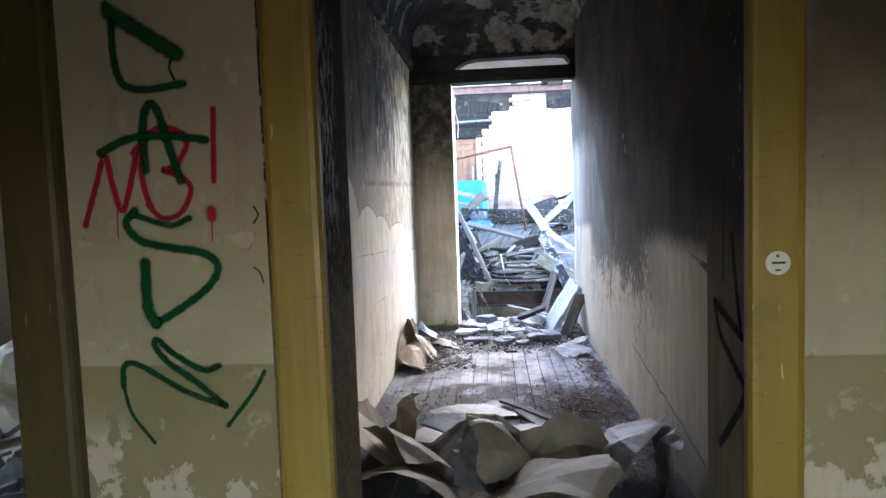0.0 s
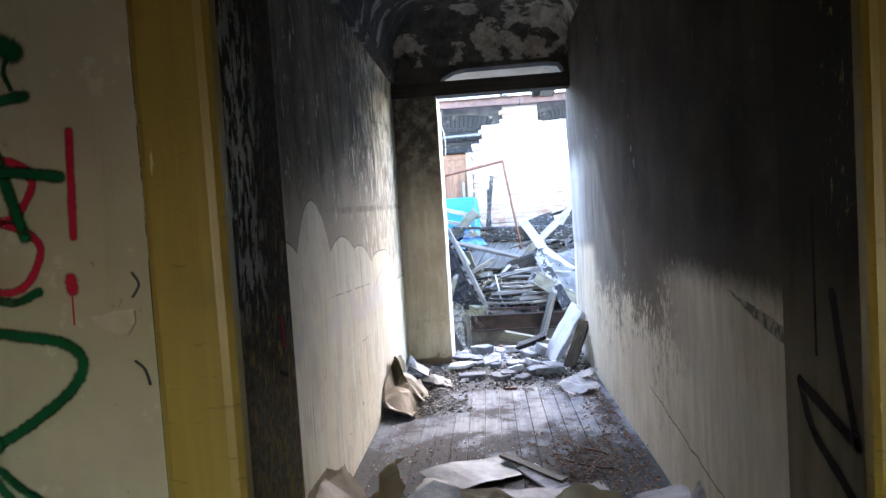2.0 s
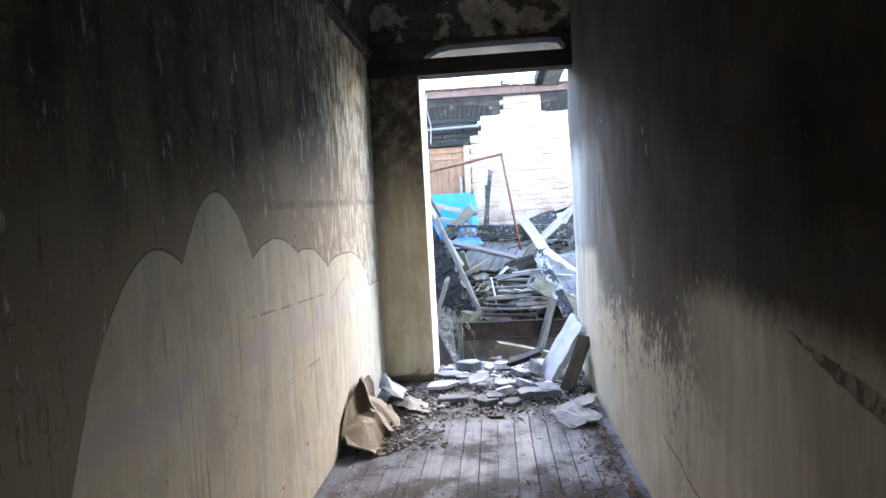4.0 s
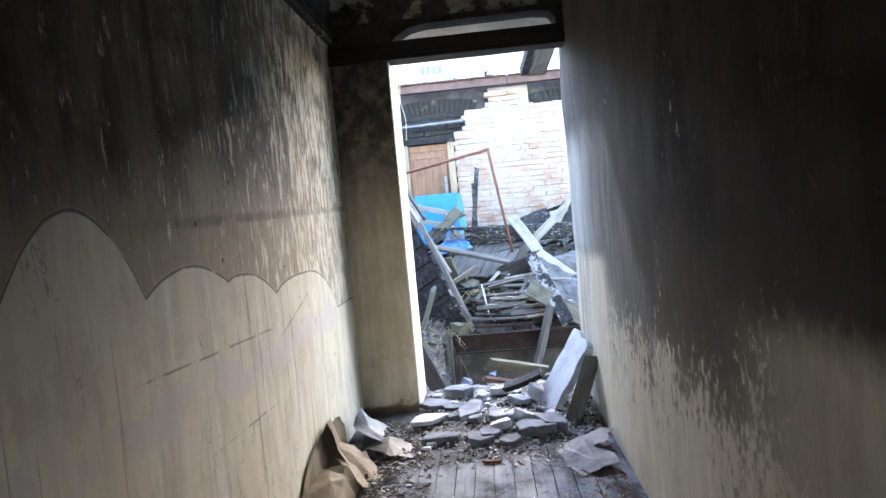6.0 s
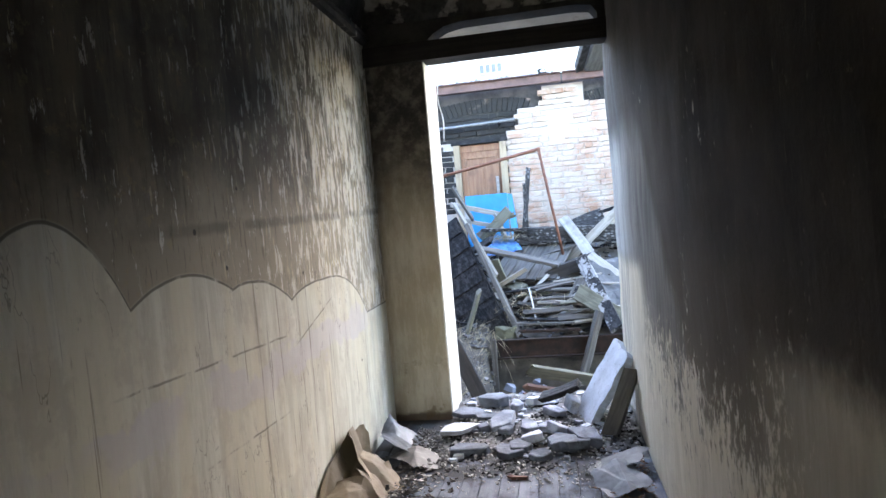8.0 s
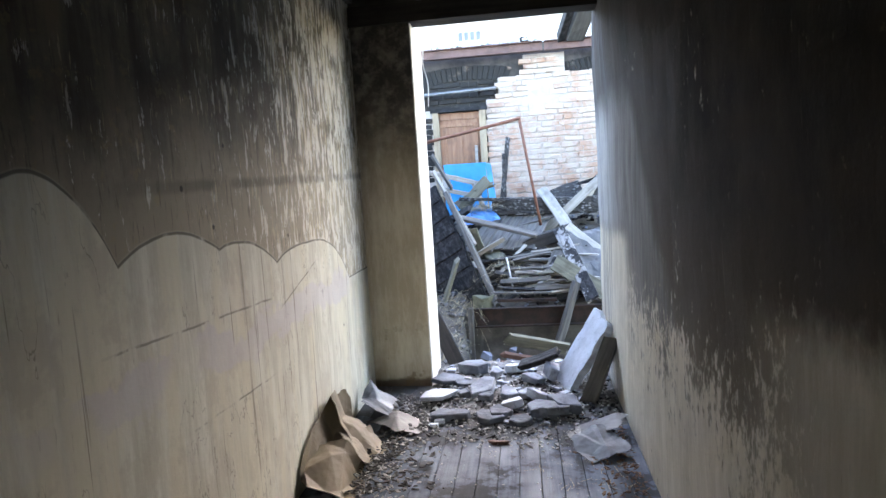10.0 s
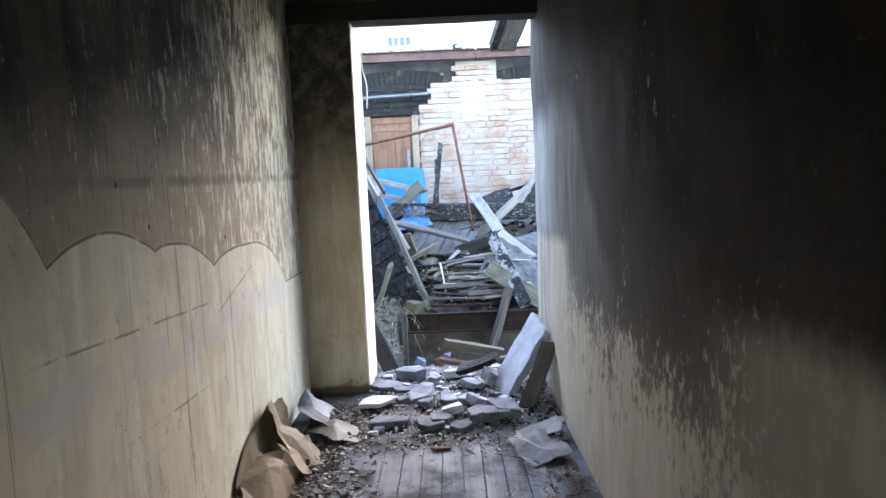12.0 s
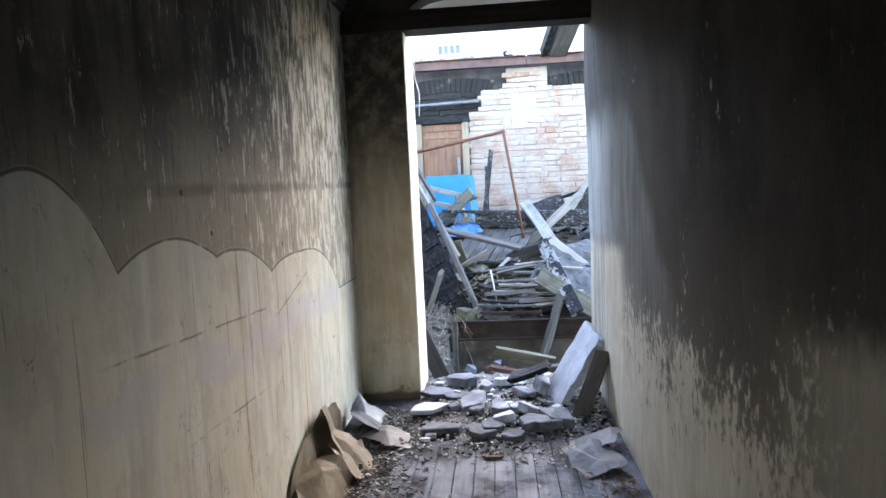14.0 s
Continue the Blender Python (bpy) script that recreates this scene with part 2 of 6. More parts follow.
    # a long crack low down and a wedge of lost plaster by the door
    crack = m.math("SUBTRACT", m.math("ADD", z, m.math("MULTIPLY", m.noise(m.pos, 7, 3), 0.05)), m.math("ADD", 0.222, m.math("MULTIPLY", m.math("ADD", y, 3.362), 0.1506)))
    on = m.math("MULTIPLY", m.step(m.math("ABSOLUTE", crack), 0.006, 0.002), m.math("MULTIPLY", m.step(y, -3.9, -3.7), m.step(y, -2.2, -2.35)))
    col = m.mix(m.math("MULTIPLY", on, 0.75), col, (0.05, 0.045, 0.04))
    wedge = m.math("SUBTRACT", z, m.math("ADD", 0.957, m.math("ADD", m.math("MULTIPLY", m.math("ADD", y, 3.361), 0.217), m.math("MULTIPLY", m.math("SUBTRACT", m.noise(m.pos, 30, 4), 0.5), 0.02))))
    wide = m.step(y, -3.36, -3.66, (0.002, 0.022))
    gone = m.math("MULTIPLY", m.step(m.math("SUBTRACT", m.math("ABSOLUTE", wedge), wide), 0.003, -0.002), m.step(y, -3.34, -3.37))
    col = m.mix(m.math("MULTIPLY", gone, 0.8), col, m.mix(m.step(flaky, 0.45, 0.55), (0.05, 0.045, 0.038), (0.34, 0.31, 0.25)))
    height = m.math("ADD", m.math("MULTIPLY", gone, -1.0), m.math("ADD", blotch, m.math("ADD", m.math("MULTIPLY", flaky, 0.4), m.math("MULTIPLY", grain, 0.2))))
    return m.done(col, height, 0.007, 0.5)


def end_wall_material():
    m = Nodes("soot-stained plaster pier", 0.85)
    z = m.axis(m.pos, 2)
    blotch = m.noise(m.pos, 3.5, 6, 0.65)
    streak = m.noise(m.scaled(m.pos, (4, 4, 1.0)), 2.4, 9, 0.72)
    swirl = m.noise(m.scaled(m.pos, (1, 1, 1)), 9, 6, 0.7)
    low = m.mix(m.step(streak, 0.4, 0.65), (0.46, 0.39, 0.28), (0.62, 0.56, 0.44))
    soot = m.mix(m.step(swirl, 0.42, 0.66), (0.05, 0.045, 0.04), (0.22, 0.2, 0.165))
    up = m.step(m.math("ADD", z, m.math("MULTIPLY", m.math("SUBTRACT", blotch, 0.5), 0.7)), 1.1, 1.9)
    col = m.mix(up, low, soot)
    col = m.mix(m.math("MULTIPLY", m.step(m.math("ADD", z, m.math("MULTIPLY", swirl, -0.06)), 0.03, 0.0), 0.85), col, (0.09, 0.055, 0.035))
    patch = m.math("MULTIPLY", m.step(m.noise(m.pos, 7, 4), 0.6, 0.64), m.step(z, 0.5, 0.2))
    col = m.mix(m.math("MULTIPLY", patch, 0.6), col, (0.17, 0.11, 0.055))
    return m.done(col, m.math("ADD", blotch, m.math("MULTIPLY", swirl, 0.5)), 0.006, 0.5)


def plaster(name, a, b, dark, scale=3.0, stain=0.5, rough=0.85):
    m = Nodes(name, rough)
    blotch = m.noise(m.pos, scale, 6, 0.65)
    grain = m.noise(m.pos, scale * 18, 5, 0.65)
    col = m.mix(m.step(blotch, 0.35, 0.65), a, b)
    col = m.mix(m.math("MULTIPLY", m.step(m.noise(m.pos, scale * 3.1, 5, 0.7), 0.58, 0.66), stain), col, dark)
    return m.done(col, m.math("ADD", blotch, m.math("MULTIPLY", grain, 0.3)), 0.006, 0.5)


def ceiling_material():
    m = Nodes("blackened plaster ceiling", 0.8)
    x = m.axis(m.pos, 0)
    a = m.noise(m.scaled(m.pos, (1, 1.6, 1)), 3.2, 7, 0.62)
    b = m.noise(m.pos, 9, 6, 0.7)
    soot = m.mix(m.step(b, 0.35, 0.65), (0.018, 0.017, 0.016), (0.07, 0.066, 0.06))
    pale = m.mix(m.step(b, 0.4, 0.6), (0.2, 0.19, 0.17), (0.36, 0.34, 0.3))
    lift = m.math("MULTIPLY", m.step(x, 0.2, 1.3), 0.11)
    bare = m.step(m.math("ADD", a, lift), 0.56, 0.6)
    return m.done(m.mix(bare, soot, pale), m.math("ADD", m.math("MULTIPLY", bare, -0.4), b), 0.01, 0.6)


def front_wall_material():
    m = Nodes("cream wall paint over an ochre dado", 0.6)
    y, z = m.axis(m.pos, 1), m.axis(m.pos, 2)
    blotch = m.noise(m.pos, 3.2, 5, 0.6)
    fleck = m.noise(m.pos, 26, 5, 0.7)
    cream = m.mix(m.step(blotch, 0.3, 0.7), (0.34, 0.29, 0.19), (0.41, 0.355, 0.245))
    dado = m.mix(m.step(blotch, 0.3, 0.7), (0.215, 0.175, 0.085), (0.26, 0.215, 0.11))
    col = m.mix(m.step(z, 0.823, 0.817), cream, dado)
    bare = m.math("MULTIPLY", m.step(m.noise(m.scaled(m.pos, (1, 1, .8)), 7.5, 6, 0.62), 0.49, 0.52), m.step(z, 0.74, 0.6))
    col = m.mix(bare, col, (0.45, 0.375, 0.27))
    col = m.mix(m.math("MULTIPLY", m.step(fleck, 0.64, 0.69), 0.6), col, (0.2, 0.14, 0.07))
    run = m.noise(m.scaled(m.pos, (9, 1, 0.7)), 2.0, 7, 0.7)
    col = m.mix(m.math("MULTIPLY", m.step(run, 0.54, 0.66), 0.3), col, (0.27, 0.2, 0.1))
    col = m.mix(m.math("MULTIPLY", m.step(m.noise(m.pos, 11, 7, 0.7), 0.58, 0.64), 0.22), col, (0.66, 0.6, 0.46))
    # smoke that has drifted out of the doorways and up the wall
    x = m.axis(m.pos, 0)
    cloud = m.math("MULTIPLY", m.math("SUBTRACT", m.noise(m.pos, 3.0, 5, 0.6), 0.5), 0.5)
    smoked = m.math("MULTIPLY", m.step(m.math("ADD", x, cloud), 1.15, 1.45), m.step(m.math("ADD", z, cloud), 1.05, 1.6))
    col = m.mix(m.math("MULTIPLY", smoked, 0.85), col, (0.06, 0.045, 0.025))
    return m.done(col, m.math("ADD", m.math("MULTIPLY", bare, -0.6), m.math("ADD", blotch, m.math("MULTIPLY", fleck, 0.2))), 0.005, 0.5)


def painted_wood(name, a, b, chip, chips=0.68, rough=0.45, grain_axis=2, dirt=0.5):
    m = Nodes(name, rough)
    s = [14, 14, 14]
    s[grain_axis] = 0.8
    grain = m.noise(m.scaled(m.obj, s, m.math("MULTIPLY", m.rnd, 20)), 2.0, 5, 0.6)
    blotch = m.noise(m.pos, 4, 4)
    col = m.mix(m.step(grain, 0.3, 0.7), a, b)
    flake = m.step(m.noise(m.scaled(m.pos, (2, 2, 1.2)), 9, 7, 0.72), chips, chips + 0.03)
    col = m.mix(flake, col, chip)
    nick = m.math("MULTIPLY", m.step(m.noise(m.scaled(m.pos, (60, 60, 5)), 1.3, 5, 0.6), 0.66, 0.69), m.step(m.noise(m.pos, 2.4, 2), 0.44, 0.56))
    col = m.mix(nick, col, chip)
    col = m.mix(m.math("MULTIPLY", m.step(m.noise(m.scaled(m.pos, (1, 1, 4)), 16, 6, 0.7), 0.6, 0.68), 0.5), col, tuple(c * 0.3 for c in a))
    col = m.mix(m.math("MULTIPLY", m.step(blotch, 0.5, 0.75), dirt), col, tuple(c * 0.45 for c in a))
    return m.done(col, m.math("ADD", m.math("MULTIPLY", flake, -0.5), grain), 0.003, 0.5)


def burnt_lining_material():
    """Black blisters above, white flakes in the middle, ochre remnants and dull paint below."""
    m = Nodes("burnt and blistered door lining", 0.85)
    m.bsdf.inputs["Specular IOR Level"].default_value = 0.15
    y, z = m.axis(m.pos, 1), m.axis(m.pos, 2)
    zz = m.math("ADD", z, m.math("MULTIPLY", m.math("SUBTRACT", m.noise(m.pos, 6, 4), 0.5), 0.3))
    flake = m.noise(m.scaled(m.pos, (1, 2.2, 0.8)), 26, 7, 0.7)
    blister = m.noise(m.pos, 60, 5, 0.7)
    col = m.mix(m.step(blister, 0.35, 0.65), (0.012, 0.01, 0.008), (0.055, 0.04, 0.022))
    col = m.mix(m.step(zz, 1.12, 0.86), col, m.mix(m.step(blister, 0.4, 0.6), (0.1, 0.08, 0.05), (0.16, 0.13, 0.085)))
    mid = m.math("MULTIPLY", m.step(zz, 1.02, 1.2), m.step(zz, 1.75, 1.45))
    inner = m.step(m.math("ADD", y, m.math("MULTIPLY", m.noise(m.pos, 5, 3), 0.1)), -4.22, -4.34)
    white = m.math("MULTIPLY", m.step(flake, 0.49, 0.53), m.math("MULTIPLY", mid, inner))
    col = m.mix(m.math("MULTIPLY", white, 0.9), col, (0.4, 0.4, 0.37))
    ochre = m.math("MULTIPLY", m.step(flake, 0.55, 0.6), m.step(zz, 1.5, 1.05))
    col = m.mix(m.math("MULTIPLY", ochre, 0.75), col, (0.26, 0.17, 0.035))
    return m.done(col, m.math("ADD", flake, m.math("MULTIPLY", blister, 0.5)), 0.006, 0.8)


def smoked_lining_material():
    """Grey-brown paint, sooted black above the smoke line."""
    m = Nodes("grey-brown smoked door lining", 0.8)
    m.bsdf.inputs["Specular IOR Level"].default_value = 0.2
    y, z = m.axis(m.pos, 1), m.axis(m.pos, 2)
    n1, n2 = m.noise(m.scaled(m.pos, (1, 6, 1)), 3, 6, 0.65), m.noise(m.pos, 45, 5, 0.7)
    col = m.mix(m.step(n1, 0.35, 0.65), (0.15, 0.125, 0.085), (0.22, 0.185, 0.13))
    smoke = m.step(m.math("ADD", z, m.math("MULTIPLY", m.math("SUBTRACT", n1, 0.5), 0.3)), 0.92, 1.2)
    col = m.mix(m.math("MULTIPLY", smoke, 0.93), col, m.mix(n2, (0.01, 0.008, 0.006), (0.03, 0.024, 0.016)))
    flecks = m.math("MULTIPLY", m.step(m.noise(m.scaled(m.pos, (1, 2.5, 1)), 30, 6, 0.7), 0.6, 0.64), m.math("MULTIPLY", m.step(z, 1.1, 1.25), m.step(y, -4.33, -4.4)))
    col = m.mix(flecks, col, (0.24, 0.18, 0.08))
    return m.done(col, m.math("ADD", n1, m.math("MULTIPLY", n2, 0.4)), 0.004, 0.5)


def wood(name, a, b, dark, axis_=0, rough=0.75, char=0.0):
    """Weathered timber with its grain along one local axis; char is the share that is burnt black."""
    m = Nodes(name, rough)
    s = [22, 22, 22]
    s[axis_] = 1.3
    v = m.scaled(m.obj, s, m.math("MULTIPLY", m.rnd, 37))
    grain = m.noise(v, 1.6, 6, 0.65)
    blotch = m.noise(m.scaled(m.obj, (1, 1, 1), m.math("MULTIPLY", m.rnd, 11)), 5, 5)
    col = m.mix(m.step(grain, 0.32, 0.68), a, b)
    col = m.mix(m.math("MULTIPLY", m.step(blotch, 0.5, 0.7), 0.6), col, dark)
    height = grain
    if char:
        m.bsdf.inputs["Specular IOR Level"].default_value = 0.2
        v2 = m.scaled(m.obj, (1, 1.6, 1.6), m.math("MULTIPLY", m.rnd, 5))
        crack = m.voronoi(v2, 22)
        ash = m.noise(v2, 14, 6, 0.7)
        burnt = m.step(m.math("ADD", blotch, m.math("MULTIPLY", m.math("SUBTRACT", ash, 0.5), 0.5)), 0.74 - char * 0.62, 0.8 - char * 0.62)
        coal = m.mix(m.step(ash, 0.42, 0.66), (0.007, 0.007, 0.008), (0.04, 0.04, 0.041))
        col = m.mix(burnt, col, coal)
        height = m.math("SUBTRACT", grain, m.math("MULTIPLY", crack, 0.9))
    return m.done(col, height, 0.006, 0.6)


def scaly_char(name):
    """Deeply charred timber: small cracked cells with silvery tops."""
    m = Nodes(name, 0.6)
    v = m.scaled(m.obj, (0.6, 1, 1), m.math("MULTIPLY", m.rnd, 5))
    cell = m.voronoi(v, 34)
    ash = m.noise(v, 11, 6, 0.7)
    tops = m.math("MULTIPLY", m.step(cell, 0.5, 0.25), m.step(ash, 0.42, 0.6))
    col = m.mix(tops, (0.014, 0.013, 0.012), (0.17, 0.168, 0.165))
    return m.done(col, m.math("SUBTRACT", 1.0, cell), 0.015, 0.9)


def floor_board_material():
    m = Nodes("worn painted floorboard under grey dust", 0.6)
    m.bsdf.inputs["Specular IOR Level"].default_value = 0.3
    y = m.axis(m.pos, 1)
    grain = m.noise(m.scaled(m.pos, (30, 1.2, 30), m.math("MULTIPLY", m.rnd, 9)), 1.5, 5)
    dust = m.noise(m.pos, 4.5, 7, 0.68)
    grit = m.noise(m.pos, 34, 6, 0.72)
    col = m.mix(m.step(grain, 0.3, 0.7), (0.075, 0.09, 0.122), (0.125, 0.148, 0.192))
    col = m.mix(m.math("MULTIPLY", m.rnd, 0.25), col, (0.09, 0.08, 0.074))
    ends = m.math("ADD", m.step(y, -1.75, -2.3, (0.0, 0.17)), m.step(y, -1.1, -0.75, (0.0, 0.1)))
    level = m.math("ADD", m.math("ADD", dust, ends), m.math("MULTIPLY", m.math("SUBTRACT", grit, 0.5), 0.22))
    col = m.mix(m.math("MULTIPLY", m.step(level, 0.52, 0.58), 0.85), col, m.mix(grit, (0.02, 0.019, 0.019), (0.085, 0.084, 0.085)))
    col = m.mix(m.math("MULTIPLY", m.step(m.noise(m.pos, 48, 4), 0.67, 0.7), 0.6), col, (0.42, 0.41, 0.4))
    return m.done(col, m.math("ADD", m.math("MULTIPLY", grit, 0.5), m.math("ADD", grain, m.math("MULTIPLY", dust, 1.2))), 0.003, 0.5, m.step(level, 0.42, 0.58, (0.5, 0.9)))


def stone_like(name, a, b, dark, rough=0.85, scale=9):
    m = Nodes(name, rough)
    v = m.scaled(m.obj, (1, 1, 1), m.math("MULTIPLY", m.rnd, 23))
    n1, n2 = m.noise(v, scale, 6, 0.65), m.noise(v, scale * 6, 4, 0.7)
    col = m.mix(m.step(n1, 0.32, 0.66), a, b)
    col = m.mix(m.math("MULTIPLY", m.step(n2, 0.58, 0.7), 0.55), col, dark)
    return m.done(col, m.math("ADD", n1, m.math("MULTIPLY", n2, 0.4)), 0.008, 0.6)


def brick_material(name, a, b, mort, sootiness):
    m = Nodes(name, 0.9)
    n1 = m.noise(m.pos, 4, 5)
    n2 = m.noise(m.pos, 40, 5, 0.7)
    col = m.mix(m.rnd, a, b)
    col = m.mix(m.math("MULTIPLY", m.step(n1, 0.36, 0.56), 0.8), col, mort)
    col = m.mix(m.math("MULTIPLY", m.step(m.noise(m.pos, 17, 6, 0.7), 0.52, 0.64), 0.55), col, mort)
    col = m.mix(m.math("MULTIPLY", m.step(n2, 0.55, 0.7), 0.4), col, tuple(c * 0.5 for c in a))
    if sootiness:
        col = m.mix(m.step(m.noise(m.pos, 3, 5), 0.62 - sootiness * 0.45, 0.72 - sootiness * 0.4), col, (0.02, 0.019, 0.018))
    return m.done(col, m.math("ADD", n1, n2), 0.006, 0.6)


def simple(name, a, b, rough=0.6, metal=0.0, scale=8, depth=0.003):
    m = Nodes(name, rough, metal)
    n1 = m.noise(m.pos, scale, 6, 0.65)
    return m.done(m.mix(m.step(n1, 0.35, 0.65), a, b), n1, depth, 0.5)


LEFT, RIGHT, END, CEIL, FRONT = left_wall_material(), right_wall_material(), end_wall_material(), ceiling_material(), front_wall_material()
FLOORB = floor_board_material()
REVEAL = plaster("pale lime plaster", (0.5, 0.475, 0.415), (0.62, 0.6, 0.54), (0.3, 0.25, 0.18), 5)
GREYPL = plaster("dingy plaster", (0.3, 0.27, 0.21), (0.4, 0.36, 0.28), (0.15, 0.13, 0.1), 3)
PITPL = plaster("old pit plaster", (0.74, 0.7, 0.6), (0.82, 0.78, 0.69), (0.45, 0.4, 0.31), 4)
YELLOW = painted_wood("ochre yellow gloss paint on wood", (0.24, 0.158, 0.021), (0.29, 0.197, 0.031), (0.55, 0.46, 0.22), 0.7)
# the yellow paint again, with the weaker light on this frame put into its colour
DIMYELLOW = painted_wood("ochre yellow paint on wood, darkened", (0.065, 0.046, 0.012), (0.09, 0.064, 0.017), (0.2, 0.16, 0.08), 0.72)
BURNTPAINT = burnt_lining_material()
LINING = smoked_lining_material()
CHAR = wood("charred timber", (0.022, 0.019, 0.016), (0.055, 0.048, 0.041), (0.013, 0.012, 0.011), 0, 0.7, 0.9)
BEAMBLACK = wood("blackened oak", (0.02, 0.018, 0.017), (0.045, 0.04, 0.036), (0.012, 0.011, 0.011), 0, 0.92)


# ---- building helpers ----
def link_mesh(name, bm, material, parent=None, label=""):
    me = bpy.data.meshes.new(name)
    bmesh.ops.recalc_face_normals(bm, faces=bm.faces)
    bm.to_mesh(me)
    bm.free()
    mats = material if isinstance(material, (list, tuple)) else [material]
    for mt in mats:
        me.materials.append(mt)
    ob = new(name, me)
    if parent is not None:
        ob.parent = parent
    if label:
        ob["label"] = label
    return ob


def part(name, bm, material, parent, label=""):
    return link_mesh(name, bm, material, parent, label)


def box(bm, x0, x1, y0, y1, z0, z1, m=None):
    vs = [bm.verts.new((x, y, z)) for x in (x0, x1) for y in (y0, y1) for z in (z0, z1)]
    fs = [bm.faces.new([vs[i] for i in q]) for q in ((0, 1, 3, 2), (4, 6, 7, 5), (0, 4, 5, 1), (2, 3, 7, 6), (0, 2, 6, 4), (1, 5, 7, 3))]
    if m is not None:
        bmesh.ops.transform(bm, matrix=m, verts=vs)
    return vs, fs


def boxes(*dims):
    bm = bmesh.new()
    for d in dims:
        box(bm, *d)
    return bm


def structure(name, bm, material, label, category):
    return tagged(link_mesh(name, bm, material), label, category, kind="structure")


def wavy_wall(name, x_face, x_back, y0, y1, z0, z1, material, label, amp=0.006):
    """A wall along y whose face at x_face is slightly uneven."""
    bm = bmesh.new()
    ny, nz = int((y1 - y0) / 0.07), int((z1 - z0) / 0.09)
    rows = []
    for i in range(ny + 1):
        y = y0 + (y1 - y0) * i / ny
        col = []
        for k in range(nz + 1):
            z = z0 + (z1 - z0) * k / nz
            d = amp * (noise.noise(Vector((3, y * 1.7, z * 1.7))) + 0.4 * noise.noise(Vector((9, y * 6, z * 6))))
            col.append(bm.verts.new((x_face + d, y, z)))
        rows.append(col)
    for i in range(ny):
        for k in range(nz):
            bm.faces.new((rows[i][k], rows[i + 1][k], rows[i + 1][k + 1], rows[i][k + 1]))
    back = [[bm.verts.new((x_back, y, z)) for z in (z0, z1)] for y in (y0, y1)]
    bm.faces.new((back[0][0], back[0][1], back[1][1], back[1][0]))
    bm.faces.new([rows[0][k] for k in range(nz + 1)] + [back[0][1], back[0][0]])
    bm.faces.new([rows[ny][k] for k in range(nz + 1)] + [back[1][1], back[1][0]])
    bm.faces.new([rows[i][0] for i in range(ny + 1)] + [back[1][0], back[0][0]])
    bm.faces.new([rows[i][nz] for i in range(ny + 1)] + [back[1][1], back[0][1]])
    return structure(name, bm, material, label, "wall")


# ---- corridor ----
W, WALL_T, BACK = 1.48, 0.3, 0.42
wall_left = wavy_wall("wall_left", 0.0, -WALL_T, -4.2, BACK, -0.1, 3.0, LEFT, "corridor wall with soot above a scalloped paint edge")
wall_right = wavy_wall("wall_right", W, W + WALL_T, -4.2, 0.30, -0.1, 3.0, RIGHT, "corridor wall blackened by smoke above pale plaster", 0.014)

bm = boxes((0.0, 0.366, 0.0, BACK, -0.1, 2.255))
wall_end = structure("wall_end", bm, END, "smoke-stained plaster pier beside the opening", "wall")
bm = boxes((0.366, 0.372, 0.012, BACK, -0.1, 2.25))
structure("wall_reveal", bm, REVEAL, "bright lime-plastered reveal of the opening", "wall")


def end_lintel():
    """The wall above the opening, with a shallow transom recess with slanted ends."""
    bm = bmesh.new()
    outer = [(0.0, 2.365), (0.0, 3.0), (W, 3.0), (W, 2.365)]
    hole = [(1.435, 2.365), (1.435, 2.41), (1.40, 2.455), (1.30, 2.468), (0.62, 2.462), (0.52, 2.445), (0.45, 2.41), (0.40, 2.365)]
    for y, flip in ((0.004, False), (0.16, True)):
        vs = [bm.verts.new((x, y, z)) for x, z in outer + hole]
        bm.faces.new(vs if not flip else vs[::-1])
    a = [v for v in bm.verts]
    n = len(outer) + len(hole)
    for i in range(n):
        j = (i + 1) % n
        bm.faces.new((a[i], a[j], a[n + j], a[n + i]))
    return bm


structure("wall_over_opening", end_lintel(), plaster("blackened plaster", (0.03, 0.028, 0.026), (0.07, 0.066, 0.06), (0.015, 0.014, 0.013), 5), "blackened plaster above the opening", "wall")
bm = bmesh.new()
vs, fs = box(bm, 0.36, W, 0.16, BACK, 2.43, 3.0)
for v in vs:
    if v.co.z < 2.6 and v.co.y < 0.2:
        v.co.z = 2.475
structure("lintel_soffit", bm, REVEAL, "pale plaster soffit behind the transom gap", "lintel")

bm = bmesh.new()
box(bm, -0.02, W + 0.02, -0.03, 0.13, 2.25, 2.365)
bmesh.ops.subdivide_edges(bm, edges=bm.edges[:], cuts=5, use_grid_fill=True)
for v in bm.verts:
    v.co += Vector((0, 1, 1)) * 0.007 * noise.noise(v.co * 7)
beam = tagged(link_mesh("door_head_beam", bm, BEAMBLACK), "charred black timber beam across the corridor's end opening", "beam")


